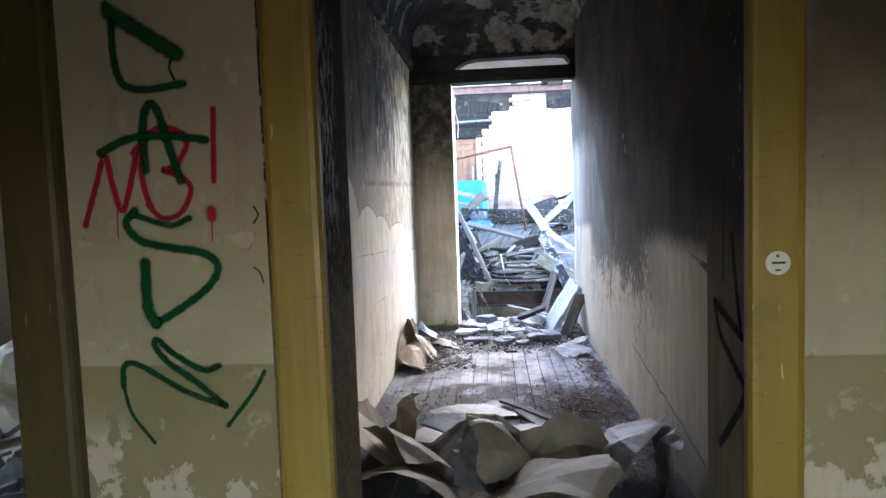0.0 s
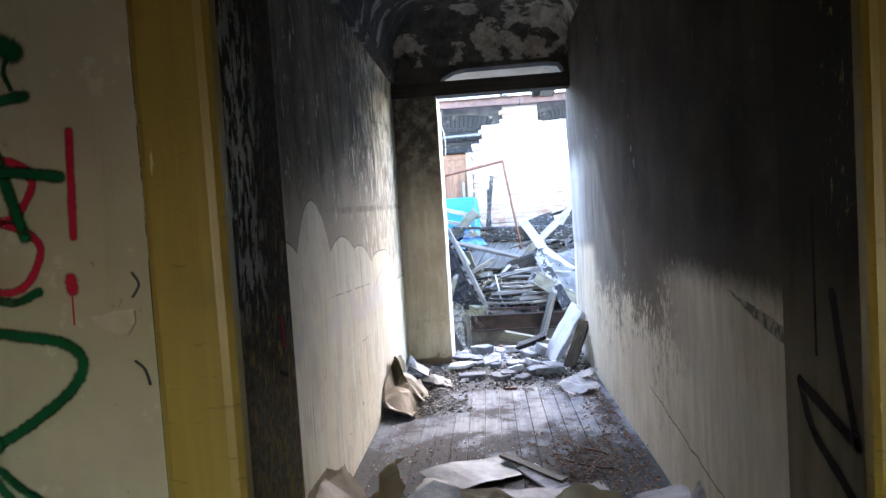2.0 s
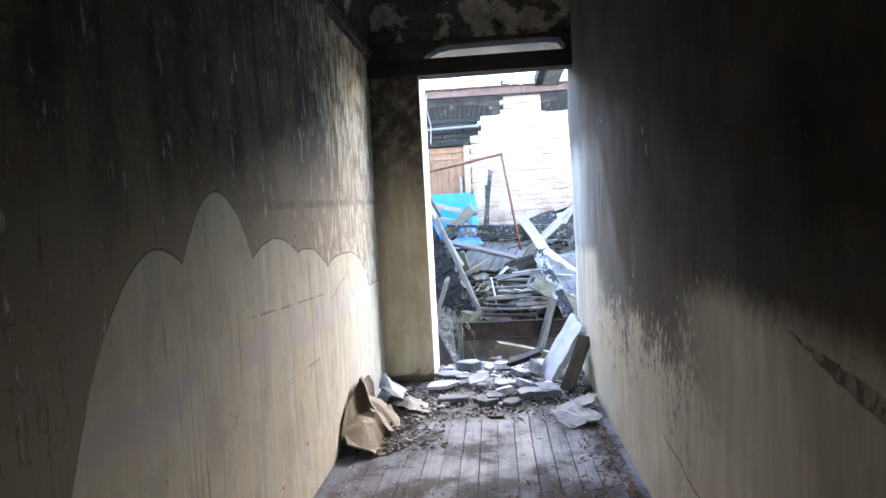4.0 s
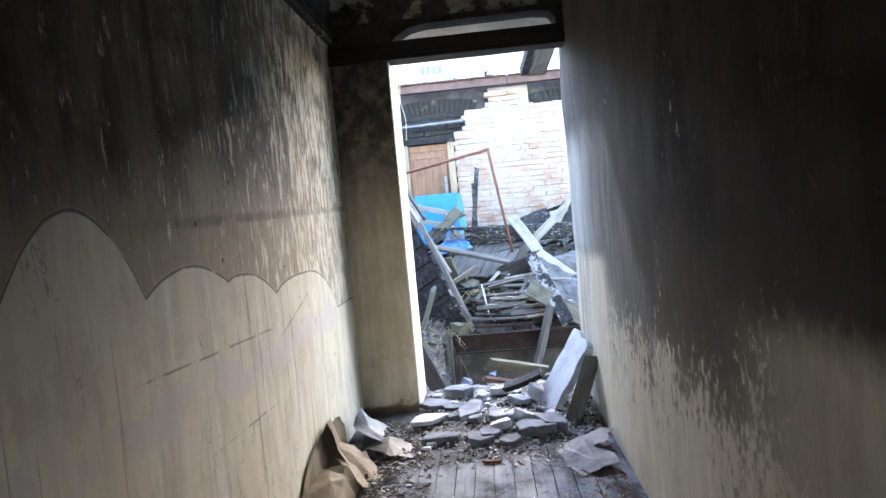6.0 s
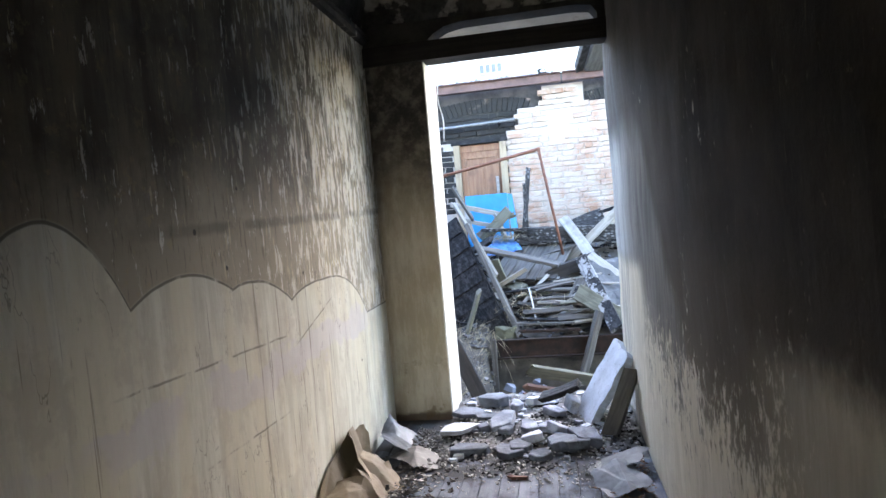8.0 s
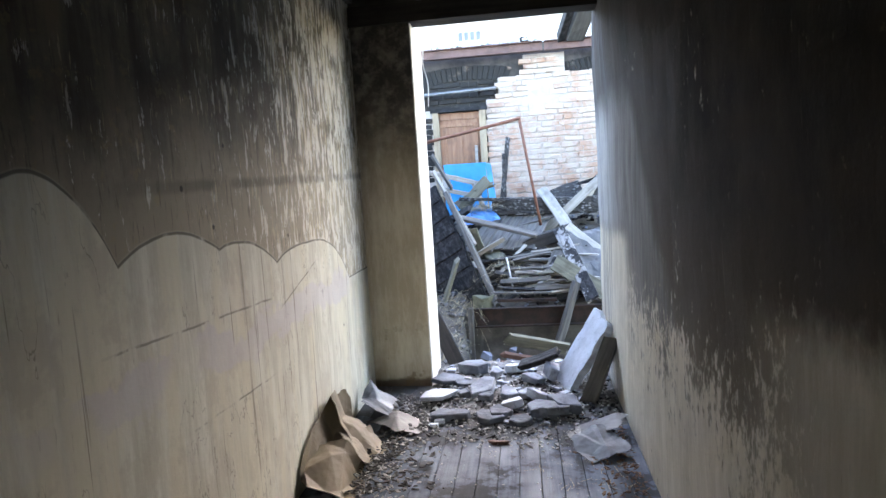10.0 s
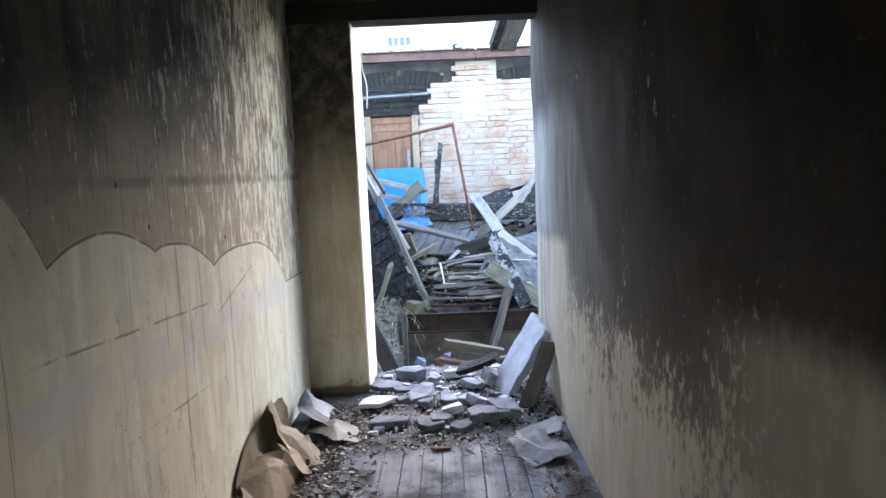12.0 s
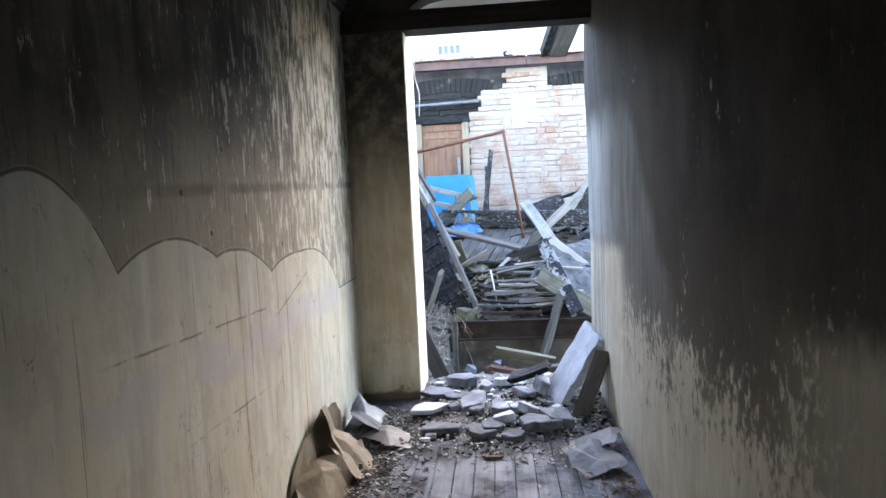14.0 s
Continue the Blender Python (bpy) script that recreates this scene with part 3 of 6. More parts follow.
def corridor_ceiling():
    bm = bmesh.new()
    nx, ny = 30, 70
    y0, y1 = -4.2, 0.004
    rows = []

    def drop(d, r, h):
        return 0.0 if d > r else h * (1 - math.sqrt(max(0.0, 1 - (1 - d / r) ** 2)))
    for i in range(nx + 1):
        x = W * (i / nx)
        col = []
        for k in range(ny + 1):
            y = y0 + (y1 - y0) * (1 - (1 - k / ny) ** 1.5)
            z = 2.9 - max(drop(x, 0.34, 0.46), drop(y1 - y, 0.36, 0.40), drop(W - x, 0.14, 0.2))
            z += 0.008 * noise.noise(Vector((x * 4, y * 4, 0)))
            col.append(bm.verts.new((x, y, z)))
        rows.append(col)
    for i in range(nx):
        for k in range(ny):
            bm.faces.new((rows[i][k], rows[i][k + 1], rows[i + 1][k + 1], rows[i + 1][k]))
    ext = bmesh.ops.extrude_face_region(bm, geom=bm.faces[:])
    for v in ext["geom"]:
        if isinstance(v, bmesh.types.BMVert):
            v.co.z = 3.05
    for f in bm.faces:
        f.smooth = True
    return bm


structure("ceiling", corridor_ceiling(), CEIL, "coved corridor ceiling with soot and bare plaster patches", "ceiling")
bm = boxes((-0.001, 0.035, -4.2, -0.03, 2.385, 2.42), (-0.001, 0.05, -4.2, -0.03, 2.42, 2.438))
for v in bm.verts:
    v.co.z += 0.004 * noise.noise(v.co * 3)
structure("cornice", bm, CEIL, "narrow sooty cornice moulding under the cove", "cornice")
structure("roof_slab", boxes((-3.4, 3.0, -8.9, 0.42, 3.06, 3.25)), GREYPL, "plain slab above the ceilings", "roof")

# floor
floor = structure("floor", boxes((-3.4, 3.0, -8.9, 0.42, -0.25, -0.022)), GREYPL, "subfloor of the house", "floor")

# ---- front room ----
FY0, FY1 = -4.46, -4.2
DOOR_H = 2.06
fw = boxes((-0.33, 0.2, FY0, FY1, -0.02, 3.06), (1.39, 3.0, FY0, FY1, -0.02, 3.06), (-3.4, -1.38, FY0, FY1, -0.02, 3.06),
           (-1.38, -0.33, FY0, FY1, DOOR_H + .1, 3.06), (0.2, 1.39, FY0, FY1, DOOR_H + .1, 3.06))
wall_front = structure("wall_front", fw, FRONT, "cream painted wall with an ochre lower band and green and red spray marks", "wall")
structure("wall_back", boxes((-3.4, 0.3, -8.8, -8.5, -0.02, 3.06), (1.5, 3.0, -8.8, -8.5, -0.02, 3.06), (0.3, 1.5, -8.8, -8.5, -0.02, 0.45), (0.3, 1.5, -8.8, -8.5, 1.45, 3.06)), FRONT, "cream painted room wall with a window opening", "wall")
structure("wall_room_left", boxes((-3.4, -3.1, -8.5, FY0, -0.02, 3.06)), FRONT, "cream painted room wall", "wall")
structure("wall_room_right", boxes((2.7, 3.0, -8.5, FY0, -0.02, 3.06)), FRONT, "cream painted room wall", "wall")
structure("ceiling_front_room", boxes((-3.1, 2.7, -8.5, FY0, 2.98, 3.05)), GREYPL, "dingy plaster ceiling", "ceiling")
# the side room behind the other doorway
structure("wall_side_left", boxes((-3.4, -3.1, FY1, -3.0, -0.02, 3.06), (-3.4, -3.1, -1.8, 0.0, -0.02, 3.06), (-3.4, -3.1, -3.0, -1.8, -0.02, 0.9), (-3.4, -3.1, -3.0, -1.8, 2.1, 3.06)), GREYPL, "dingy wall with a window opening", "wall")
structure("wall_side_end", boxes((-3.4, -0.3, 0.0, 0.3, -0.02, 3.06)), GREYPL, "dingy plaster wall of the side room", "wall")
structure("ceiling_side_room", boxes((-3.1, -0.3, FY1, 0.0, 2.98, 3.05)), GREYPL, "dingy plaster ceiling", "ceiling")
structure("wall_corridor_outer", boxes((W + 0.3, 3.0, FY1, 0.3, -0.02, 3.06)), GREYPL, "solid masonry beside the corridor", "wall")


def trim(x0, x1, y_front, material, name, label, z1=DOOR_H):
    """A moulded architrave board on the front wall."""
    bm = bmesh.new()
    w = x1 - x0
    prof = [(0.0, 0.0), (0.0, 0.022), (0.006, 0.032), (0.016, 0.036), (w - 0.02, 0.036), (w - 0.008, 0.033), (w, 0.024), (w, 0.0)]
    lo = [bm.verts.new((x0 + a, FY0 - b, -0.02)) for a, b in prof]
    hi = [bm.verts.new((x0 + a, FY0 - b, z1)) for a, b in prof]
    n = len(prof)
    for i in range(n):
        bm.faces.new((lo[i], lo[(i + 1) % n], hi[(i + 1) % n], hi[i]))
    bm.faces.new(hi)
    bm.faces.new(lo[::-1])
    return tagged(link_mesh(name, bm, material), label, "door frame", kind="structure")


trim(0.212, 0.338, -4.55, YELLOW, "trim_left", "ochre yellow gloss-painted architrave with chipped edges")
trim(1.266, 1.384, -4.55, YELLOW, "trim_right", "ochre yellow gloss-painted architrave with a round sticker")
trim(-0.425, -0.277, -4.55, DIMYELLOW, "trim_side", "ochre-painted architrave of the side doorway, darkened as in dim light")
structure("trim_head", boxes((0.212, 1.384, FY0 - 0.033, FY0, DOOR_H, DOOR_H + 0.13)), YELLOW, "ochre yellow architrave head", "door frame")
structure("trim_side_head", boxes((-1.52, -0.277, FY0 - 0.033, FY0, DOOR_H, DOOR_H + 0.13)), DIMYELLOW, "ochre architrave head, darkened as in dim light", "door frame")
structure("lining_left", boxes((0.2, 0.336, FY0 - 0.003, FY1 + 0.004, -0.02, DOOR_H)), BURNTPAINT, "burnt, blistered door lining with white flakes", "door frame")
structure("lining_right", boxes((1.272, 1.39, FY0 - 0.003, FY1 + 0.004, -0.02, DOOR_H)), LINING, "smoke-grey door lining with purple spray lines", "door frame")
structure("lining_head", boxes((0.2, 1.39, FY0 - 0.003, FY1 + 0.004, DOOR_H, DOOR_H + 0.1)), BURNTPAINT, "burnt door head lining", "door frame")
structure("lining_side", boxes((-0.42, -0.33, FY0 - 0.003, FY1 + 0.004, -0.02, DOOR_H)), simple("dark maroon paint", (0.05, 0.02, 0.015), (0.07, 0.03, 0.02), 0.5), "dark maroon lining of the side doorway", "door frame")

# ---- more materials ----
SCALY = scaly_char("scaly charred timber")
ROOFGREY = wood("sooty grey rafter", (0.05, 0.048, 0.045), (0.1, 0.096, 0.09), (0.03, 0.03, 0.028))
GREYWOOD = wood("weathered grey timber", (0.055, 0.051, 0.045), (0.13, 0.122, 0.11), (0.032, 0.03, 0.027))
PALEWOOD = wood("bleached pale board", (0.25, 0.235, 0.205), (0.38, 0.36, 0.325), (0.12, 0.11, 0.09))
MOSSWOOD = wood("mossy grey-green timber", (0.085, 0.082, 0.058), (0.16, 0.155, 0.112), (0.045, 0.046, 0.03))
REDWOOD = wood("dark red-brown painted lath", (0.1, 0.05, 0.035), (0.17, 0.09, 0.06), (0.05, 0.03, 0.025))
HALFBURNT = wood("half burnt board", (0.17, 0.165, 0.155), (0.33, 0.32, 0.305), (0.07, 0.067, 0.063), 0, 0.75, 0.42)
DOORWOOD = wood("warm orange-brown stained wood", (0.2, 0.095, 0.05), (0.31, 0.165, 0.09), (0.1, 0.05, 0.03), 2, 0.55)
DOORGREY = wood("weathered brown door post", (0.25, 0.19, 0.12), (0.38, 0.3, 0.2), (0.12, 0.09, 0.06), 2)
CONCRETE = stone_like("pale broken plaster slab", (0.19, 0.205, 0.24), (0.38, 0.41, 0.47), (0.075, 0.078, 0.085))
CONCDARK = stone_like("grey broken screed", (0.075, 0.083, 0.1), (0.18, 0.198, 0.235), (0.03, 0.032, 0.036))
CONCWHITE = stone_like("whitewashed plaster chunk", (0.4, 0.43, 0.49), (0.58, 0.62, 0.69), (0.16, 0.17, 0.185), 0.8, 7)
RUST = simple("rusty steel", (0.012, 0.008, 0.006), (0.035, 0.018, 0.013), 0.85, 0.2, 10)
REDOXIDE = simple("red oxide painted steel", (0.08, 0.04, 0.033), (0.14, 0.075, 0.062), 0.6, 0.1, 6)
PIPERUST = simple("orange-brown rusted pipe", (0.13, 0.05, 0.028), (0.2, 0.085, 0.05), 0.7, 0.2, 14)
ZINC = simple("dull zinc pipe", (0.16, 0.165, 0.17), (0.26, 0.265, 0.27), 0.45, 0.6, 9)
BLUE = simple("sky blue laminate", (0.02, 0.25, 0.55), (0.03, 0.3, 0.62), 0.35, 0, 5, 0.001)
BLUEBAG = simple("blue plastic film", (0.06, 0.19, 0.5), (0.12, 0.3, 0.62), 0.3, 0, 12)
WHITEWIRE = simple("white cable sheath", (0.66, 0.65, 0.62), (0.75, 0.74, 0.7), 0.5)
KRAFT = simple("crumpled brown paper", (0.15, 0.118, 0.075), (0.235, 0.19, 0.128), 0.65, 0, 5)
KRAFTGREY = simple("dusty grey-brown paper", (0.075, 0.07, 0.066), (0.145, 0.138, 0.132), 0.6, 0, 9)
DUSTYFILM = simple("dusty grey plastic film", (0.05, 0.055, 0.064), (0.11, 0.12, 0.136), 0.55, 0, 8)
FOIL = simple("dirty translucent plastic film", (0.08, 0.087, 0.097), (0.17, 0.182, 0.2), 0.4, 0, 14)
SHEETMETAL = simple("pale dusty metal sheet", (0.06, 0.061, 0.062), (0.13, 0.131, 0.133), 0.75, 0.1, 5)
PALEBRICK = brick_material("pale limewashed brick", (0.33, 0.19, 0.125), (0.42, 0.29, 0.215), (0.46, 0.4, 0.34), 0)
SOOTBRICK = brick_material("sooty brick", (0.16, 0.09, 0.065), (0.26, 0.15, 0.11), (0.3, 0.26, 0.22), 0.75)
MORTAR = stone_like("pale mortar", (0.38, 0.33, 0.28), (0.48, 0.43, 0.38), (0.26, 0.22, 0.18), 0.9, 6)
DARKMORTAR = stone_like("sooty mortar", (0.03, 0.028, 0.026), (0.09, 0.08, 0.072), (0.018, 0.017, 0.016), 0.9, 6)
SOIL = stone_like("rubble soil", (0.05, 0.044, 0.036), (0.11, 0.098, 0.08), (0.025, 0.022, 0.018), 0.95, 4)
LEAFDRY = simple("dry brown leaves", (0.1, 0.055, 0.035), (0.22, 0.14, 0.09), 0.8, 0, 30)
STRAW = simple("dry straw and twigs", (0.3, 0.25, 0.16), (0.46, 0.4, 0.28), 0.8, 0, 30)
DUST = stone_like("grey plaster dust", (0.06, 0.055, 0.05), (0.17, 0.165, 0.162), (0.03, 0.027, 0.024), 0.9, 20)
CHIPS = stone_like("plaster crumbs", (0.3, 0.29, 0.27), (0.55, 0.54, 0.52), (0.14, 0.12, 0.1), 0.85, 14)
HOUSEWALL = plaster("sunlit pale render", (0.62, 0.6, 0.56), (0.72, 0.7, 0.66), (0.5, 0.47, 0.42), 0.6)
DARKGLASS = simple("dark window pane", (0.06, 0.065, 0.07), (0.1, 0.105, 0.11), 0.15)
SLATE = simple("pale weathered roofing", (0.4, 0.39, 0.38), (0.55, 0.54, 0.52), 0.7, 0, 2)


def spray(name, color):
    """Sprayed paint that thins out towards the sides of its stroke."""
    m = Nodes(name, 0.85)
    m.bsdf.inputs["Specular IOR Level"].default_value = 0.1
    uv = m.tree.nodes.new("ShaderNodeTexCoord").outputs["UV"]
    across = m.math("SUBTRACT", 0.5, m.math("ABSOLUTE", m.math("SUBTRACT", m.axis(uv, 1), 0.5)))
    mist = m.noise(m.pos, 160, 4, 0.7)
    cover = m.step(m.math("ADD", across, m.math("MULTIPLY", m.math("SUBTRACT", mist, 0.5), 0.25)), 0.03, 0.3)
    m.put(m.bsdf.inputs["Alpha"], m.math("MULTIPLY", cover, m.step(m.noise(m.pos, 9, 4), 0.2, 0.5, (0.72, 0.97))))
    return m.done(m.mix(m.noise(m.pos, 14, 3), color, tuple(c * 1.5 for c in color)))


GREENSPRAY = spray("dark green spray paint", (0.003, 0.05, 0.017))
REDSPRAY = spray("crimson spray paint", (0.32, 0.012, 0.032))
PURPLESPRAY = spray("dark purple spray paint", (0.028, 0.023, 0.03))
STICKERWHITE = simple("white sticker paper", (0.62, 0.6, 0.54), (0.7, 0.68, 0.62), 0.5, 0, 60, 0.0003)
INK = simple("black print", (0.03, 0.03, 0.03), (0.05, 0.05, 0.05), 0.5)


# ---- shapes ----
def between(p0, p1, roll=0.0):
    """A pose at p0 whose x axis runs to p1, with z as near upright as it goes, rolled about x."""
    a = Vector(p1) - Vector(p0)
    x = a.normalized()
    up = Vector((0, 0, 1)) if abs(x.z) < 0.95 else Vector((0, -1, 0))
    yv = up.cross(x).normalized()
    zv = x.cross(yv)
    m = Matrix((x, yv, zv)).transposed().to_4x4()
    return Matrix.Translation(p0) @ m @ Matrix.Rotation(radians(roll), 4, "X"), a.length


def board_mesh(length, w, th, rag=0.03, bend=0.006, seed=0):
    """A sawn board along x: ragged ends, a slight warp, worn edges."""
    r = random.Random(seed)
    bm = bmesh.new()
    n = max(4, int(length / 0.09))
    sec = [(-.5, -.38), (-.46, -.5), (.46, -.5), (.5, -.38), (.5, .38), (.46, .5), (-.46, .5), (-.5, .38)]
    rings = []
    for i in range(n + 1):
        t = i / n
        ring = []
        for k, (a, b) in enumerate(sec):
            x = length * t
            if i in (0, n):
                x += (1 if i == 0 else -1) * r.random() * rag
            ww = w * (1 + 0.05 * noise.noise(Vector((seed * 3.1, t * 6, a))))
            ring.append(bm.verts.new((x, a * ww + bend * math.sin(t * 3 + seed), b * th + bend * math.sin(t * math.pi + seed) + 0.06 * th * r.uniform(-1, 1))))
        rings.append(ring)
    for i in range(n):
        for k in range(8):
            j = (k + 1) % 8
            bm.faces.new((rings[i][k], rings[i][j], rings[i + 1][j], rings[i + 1][k]))
    bm.faces.new(rings[0][::-1])
    bm.faces.new(rings[-1])
    return bm


SEED = [1]


def board(name, p0, p1, w, th, material, label, category="board", roll=0.0, group="", rag=0.03, bend=0.006, parent=None):
    SEED[0] += 1
    m, length = between(p0, p1, roll)
    ob = link_mesh(name, board_mesh(length, w, th, rag, bend, SEED[0]), material, parent)
    ob.matrix_basis = m if parent is None else parent.matrix_basis.inverted() @ m
    return ob if parent is not None else tagged(ob, label, category, group)


def chunk_mesh(w, d, h, sides=6, seed=0):
    """A broken slab: uneven outline with sharp breaks, chipped edges, a gritty broken side."""
    r = random.Random(seed)
    bm = bmesh.new()
    lo, hi = [], []
    for i in range(sides):
        a = 2 * math.pi * (i + r.uniform(-0.34, 0.34)) / sides
        k = r.uniform(0.72, 1.16)
        x, y = 0.5 * w * math.cos(a) * k * 1.1, 0.5 * d * math.sin(a) * k * 1.1
        lo.append(bm.verts.new((x * r.uniform(.82, 1.1), y * r.uniform(.82, 1.1), 0)))
        hi.append(bm.verts.new((x, y, h * r.uniform(0.75, 1.12))))
    for i in range(sides):
        j = (i + 1) % sides
        bm.faces.new((lo[i], lo[j], hi[j], hi[i]))
    bm.faces.new(lo[::-1])
    bm.faces.new(hi)
    bmesh.ops.bevel(bm, geom=bm.edges[:], offset=min(0.005, h * 0.12), segments=1, affect="EDGES")
    bmesh.ops.triangulate(bm, faces=[f for f in bm.faces if len(f.verts) > 4])
    for cuts in range(2):
        bmesh.ops.subdivide_edges(bm, edges=[e for e in bm.edges if e.calc_length() > 0.035], cuts=1)
        bmesh.ops.triangulate(bm, faces=[f for f in bm.faces if len(f.verts) > 4])
    for v in bm.verts:
        edge = 1.0 if v.co.z < h * 0.9 else 0.45
        q = v.co * 33 + Vector((seed * 1.7, 0, seed))
        v.co += edge * 0.007 * Vector((noise.noise(q), noise.noise(q + Vector((7, 0, 0))), 0.7 * noise.noise(q + Vector((0, 9, 0)))))
    return bm


def chunk(name, x, y, z, w, d, h, rz, material, label, sides=6, rx=0, ry=0, category="rubble", group="broken slabs at the threshold"):
    SEED[0] += 1
    ob = link_mesh(name, chunk_mesh(w * 0.9, d * 0.9, h * random.Random(SEED[0]).uniform(0.65, 0.9), sides, SEED[0]), material)
    tilt = random.Random(SEED[0] * 7)
    ob.matrix_world = pose(x, y, z, rx + tilt.uniform(-4, 4), ry + tilt.uniform(-4, 4), rz)
    return tagged(ob, label, category, group)


def tube_mesh(points, r, sides=8):
    """A round tube through points."""
    bm = bmesh.new()
    pts = [Vector(p) for p in points]
    rings = []
    for i, p in enumerate(pts):
        d = (pts[min(i + 1, len(pts) - 1)] - pts[max(i - 1, 0)]).normalized()
        a = d.cross(Vector((0.3, 0.9, 0.2))).normalized()
        b = d.cross(a)
        rings.append([bm.verts.new(p + r * (a * math.cos(2 * math.pi * k / sides) + b * math.sin(2 * math.pi * k / sides))) for k in range(sides)])
    for i in range(len(pts) - 1):
        for k in range(sides):
            j = (k + 1) % sides
            f = bm.faces.new((rings[i][k], rings[i][j], rings[i + 1][j], rings[i + 1][k]))
            f.smooth = True
    bm.faces.new(rings[0][::-1])
    bm.faces.new(rings[-1])
    return bm


def smooth_path(points, n=8):
    """Catmull-Rom through points."""
    pts = [Vector(p) for p in points]
    pts = [2 * pts[0] - pts[1]] + pts + [2 * pts[-1] - pts[-2]]
    out = []
    for i in range(1, len(pts) - 2):
        p0, p1, p2, p3 = pts[i - 1:i + 3]
        for k in range(n):
            t = k / n
            out.append(0.5 * ((2 * p1) + (p2 - p0) * t + (2 * p0 - 5 * p1 + 4 * p2 - p3) * t * t + (3 * p1 - p0 - 3 * p2 + p3) * t ** 3))
    out.append(pts[-2])
    return out


def crumple_mesh(w, d, h, seed, folds=7, nx=13, ny=11, th=0.0015, base=None, rough=0.11):
    """A stiff crumpled sheet: straight creases over flat facets, an uneven torn outline, some thickness."""
    r = random.Random(seed)
    size = max(w, d)
    creases = [(r.uniform(0, math.pi), r.uniform(0.6, 1.8) / size, r.random(), r.uniform(0.4, 1.0)) for _ in range(folds)]
    tri = lambda s: abs((s % 1.0) * 2 - 1)
    bm = bmesh.new()
    rows = []
    for i in range(nx + 1):
        col = []
        for k in range(ny + 1):
            u, v = i / nx - 0.5, k / ny - 0.5
            rag = 1 + 0.18 * noise.noise(Vector((u * 4, v * 4, seed)))
            x = u * w * rag + r.uniform(-.3, .3) * w / nx
            y = v * d * rag + r.uniform(-.3, .3) * d / ny
            z = sum(amp * tri((x * math.cos(a) + y * math.sin(a)) * f * 1.6 + ph) for a, f, ph, amp in creases) / (0.5 * folds)
            z = max(0.0, z - 0.4) * h + r.random() * rough * h
            if base is not None:
                z += base(u, v)
            col.append(bm.verts.new((x, y, z)))
        rows.append(col)
    for i in range(nx):
        for k in range(ny):
            a, b, c, e = rows[i][k], rows[i + 1][k], rows[i + 1][k + 1], rows[i][k + 1]
            if abs(a.co.z - c.co.z) < abs(b.co.z - e.co.z):
                bm.faces.new((a, b, c)), bm.faces.new((a, c, e))
            else:
                bm.faces.new((a, b, e)), bm.faces.new((b, c, e))
    ext = bmesh.ops.extrude_face_region(bm, geom=bm.faces[:])
    for v in ext["geom"]:
        if isinstance(v, bmesh.types.BMVert):
            v.co.z += th
    return bm


def sheet_mesh(w, d, h, seed, m, low, high, folds=8, th=0.0012, nx=44, ny=40):
    """Crumpled stiff paper: flat facets between long straight creases, settled on the floor and walls round it."""
    r = random.Random(seed)
    size = max(w, d)
    coarse = [(r.uniform(0, math.pi), r.uniform(-0.42, 0.42) * size, r.choice((-1, 1)) * r.uniform(0.5, 1)) for _ in range(folds)]
    small = [(r.uniform(0, math.pi), r.uniform(-0.5, 0.5) * size, r.choice((-1, 1)) * r.uniform(0.15, 0.45)) for _ in range(folds * 2)]
    pts = []
    for i in range(nx + 1):
        for k in range(ny + 1):
            u, v = i / nx - 0.5, k / ny - 0.5
            rag = 1 + 0.16 * noise.noise(Vector((u * 3, v * 3, seed))) + 0.03 * noise.noise(Vector((u * 17, v * 17, seed)))
            x, y = u * w * rag, v * d * rag
            z = sum(a * abs(x * math.cos(q) + y * math.sin(q) - c) for q, c, a in coarse + small)
            z += 0.012 * size * noise.noise(Vector((x * 14 / size, y * 14 / size, seed)))
            pts.append([x, y, z])
    lo, hi = min(p[2] for p in pts), max(p[2] for p in pts)
    bm = bmesh.new()
    vs = []
    for x, y, z in pts:
        p = m @ Vector((x, y, ((z - lo) / (hi - lo) - 0.5) * h))
        soft = 0.35 + 0.65 * abs(noise.noise(p * 9))
        if p.z < low[2]:
            p.z = low[2] + 0.05 * soft * (low[2] - p.z)
        p.x = min(max(p.x, low[0] + 0.004 * soft), high[0] - 0.004 * soft)
        vs.append(bm.verts.new(p))
    for i in range(nx):
        for k in range(ny):
            a, b, c, e = (vs[(i + p) * (ny + 1) + k + q] for p, q in ((0, 0), (1, 0), (1, 1), (0, 1)))
            bm.faces.new((a, b, c, e))
    ext = bmesh.ops.extrude_face_region(bm, geom=bm.faces[:])
    for v in ext["geom"]:
        if isinstance(v, bmesh.types.BMVert):
            v.co.z += th
    return bm


def paper(name, x, y, z, w, d, h, turn, seed, material, label, category="paper", folds=5):
    """A crumpled sheet lying in the corridor; turn gives its tilt and heading."""
    ob = link_mesh(name, sheet_mesh(w, d, h, seed, pose(x, y, z, *turn), (0.012, 0, 0.003), (W - 0.012, 0, 0), folds), material)
    return tagged(ob, label, category, "crumpled sheets")


def crumple(name, x, y, z, w, d, h, rz, seed, material, label, category="paper", rx=0, ry=0, folds=7, base=None, group="crumpled sheets"):
    ob = link_mesh(name, crumple_mesh(w, d, h, seed, folds, base=base), material)
    ob.matrix_world = pose(x, y, z, rx, ry, rz)
    return tagged(ob, label, category, group)


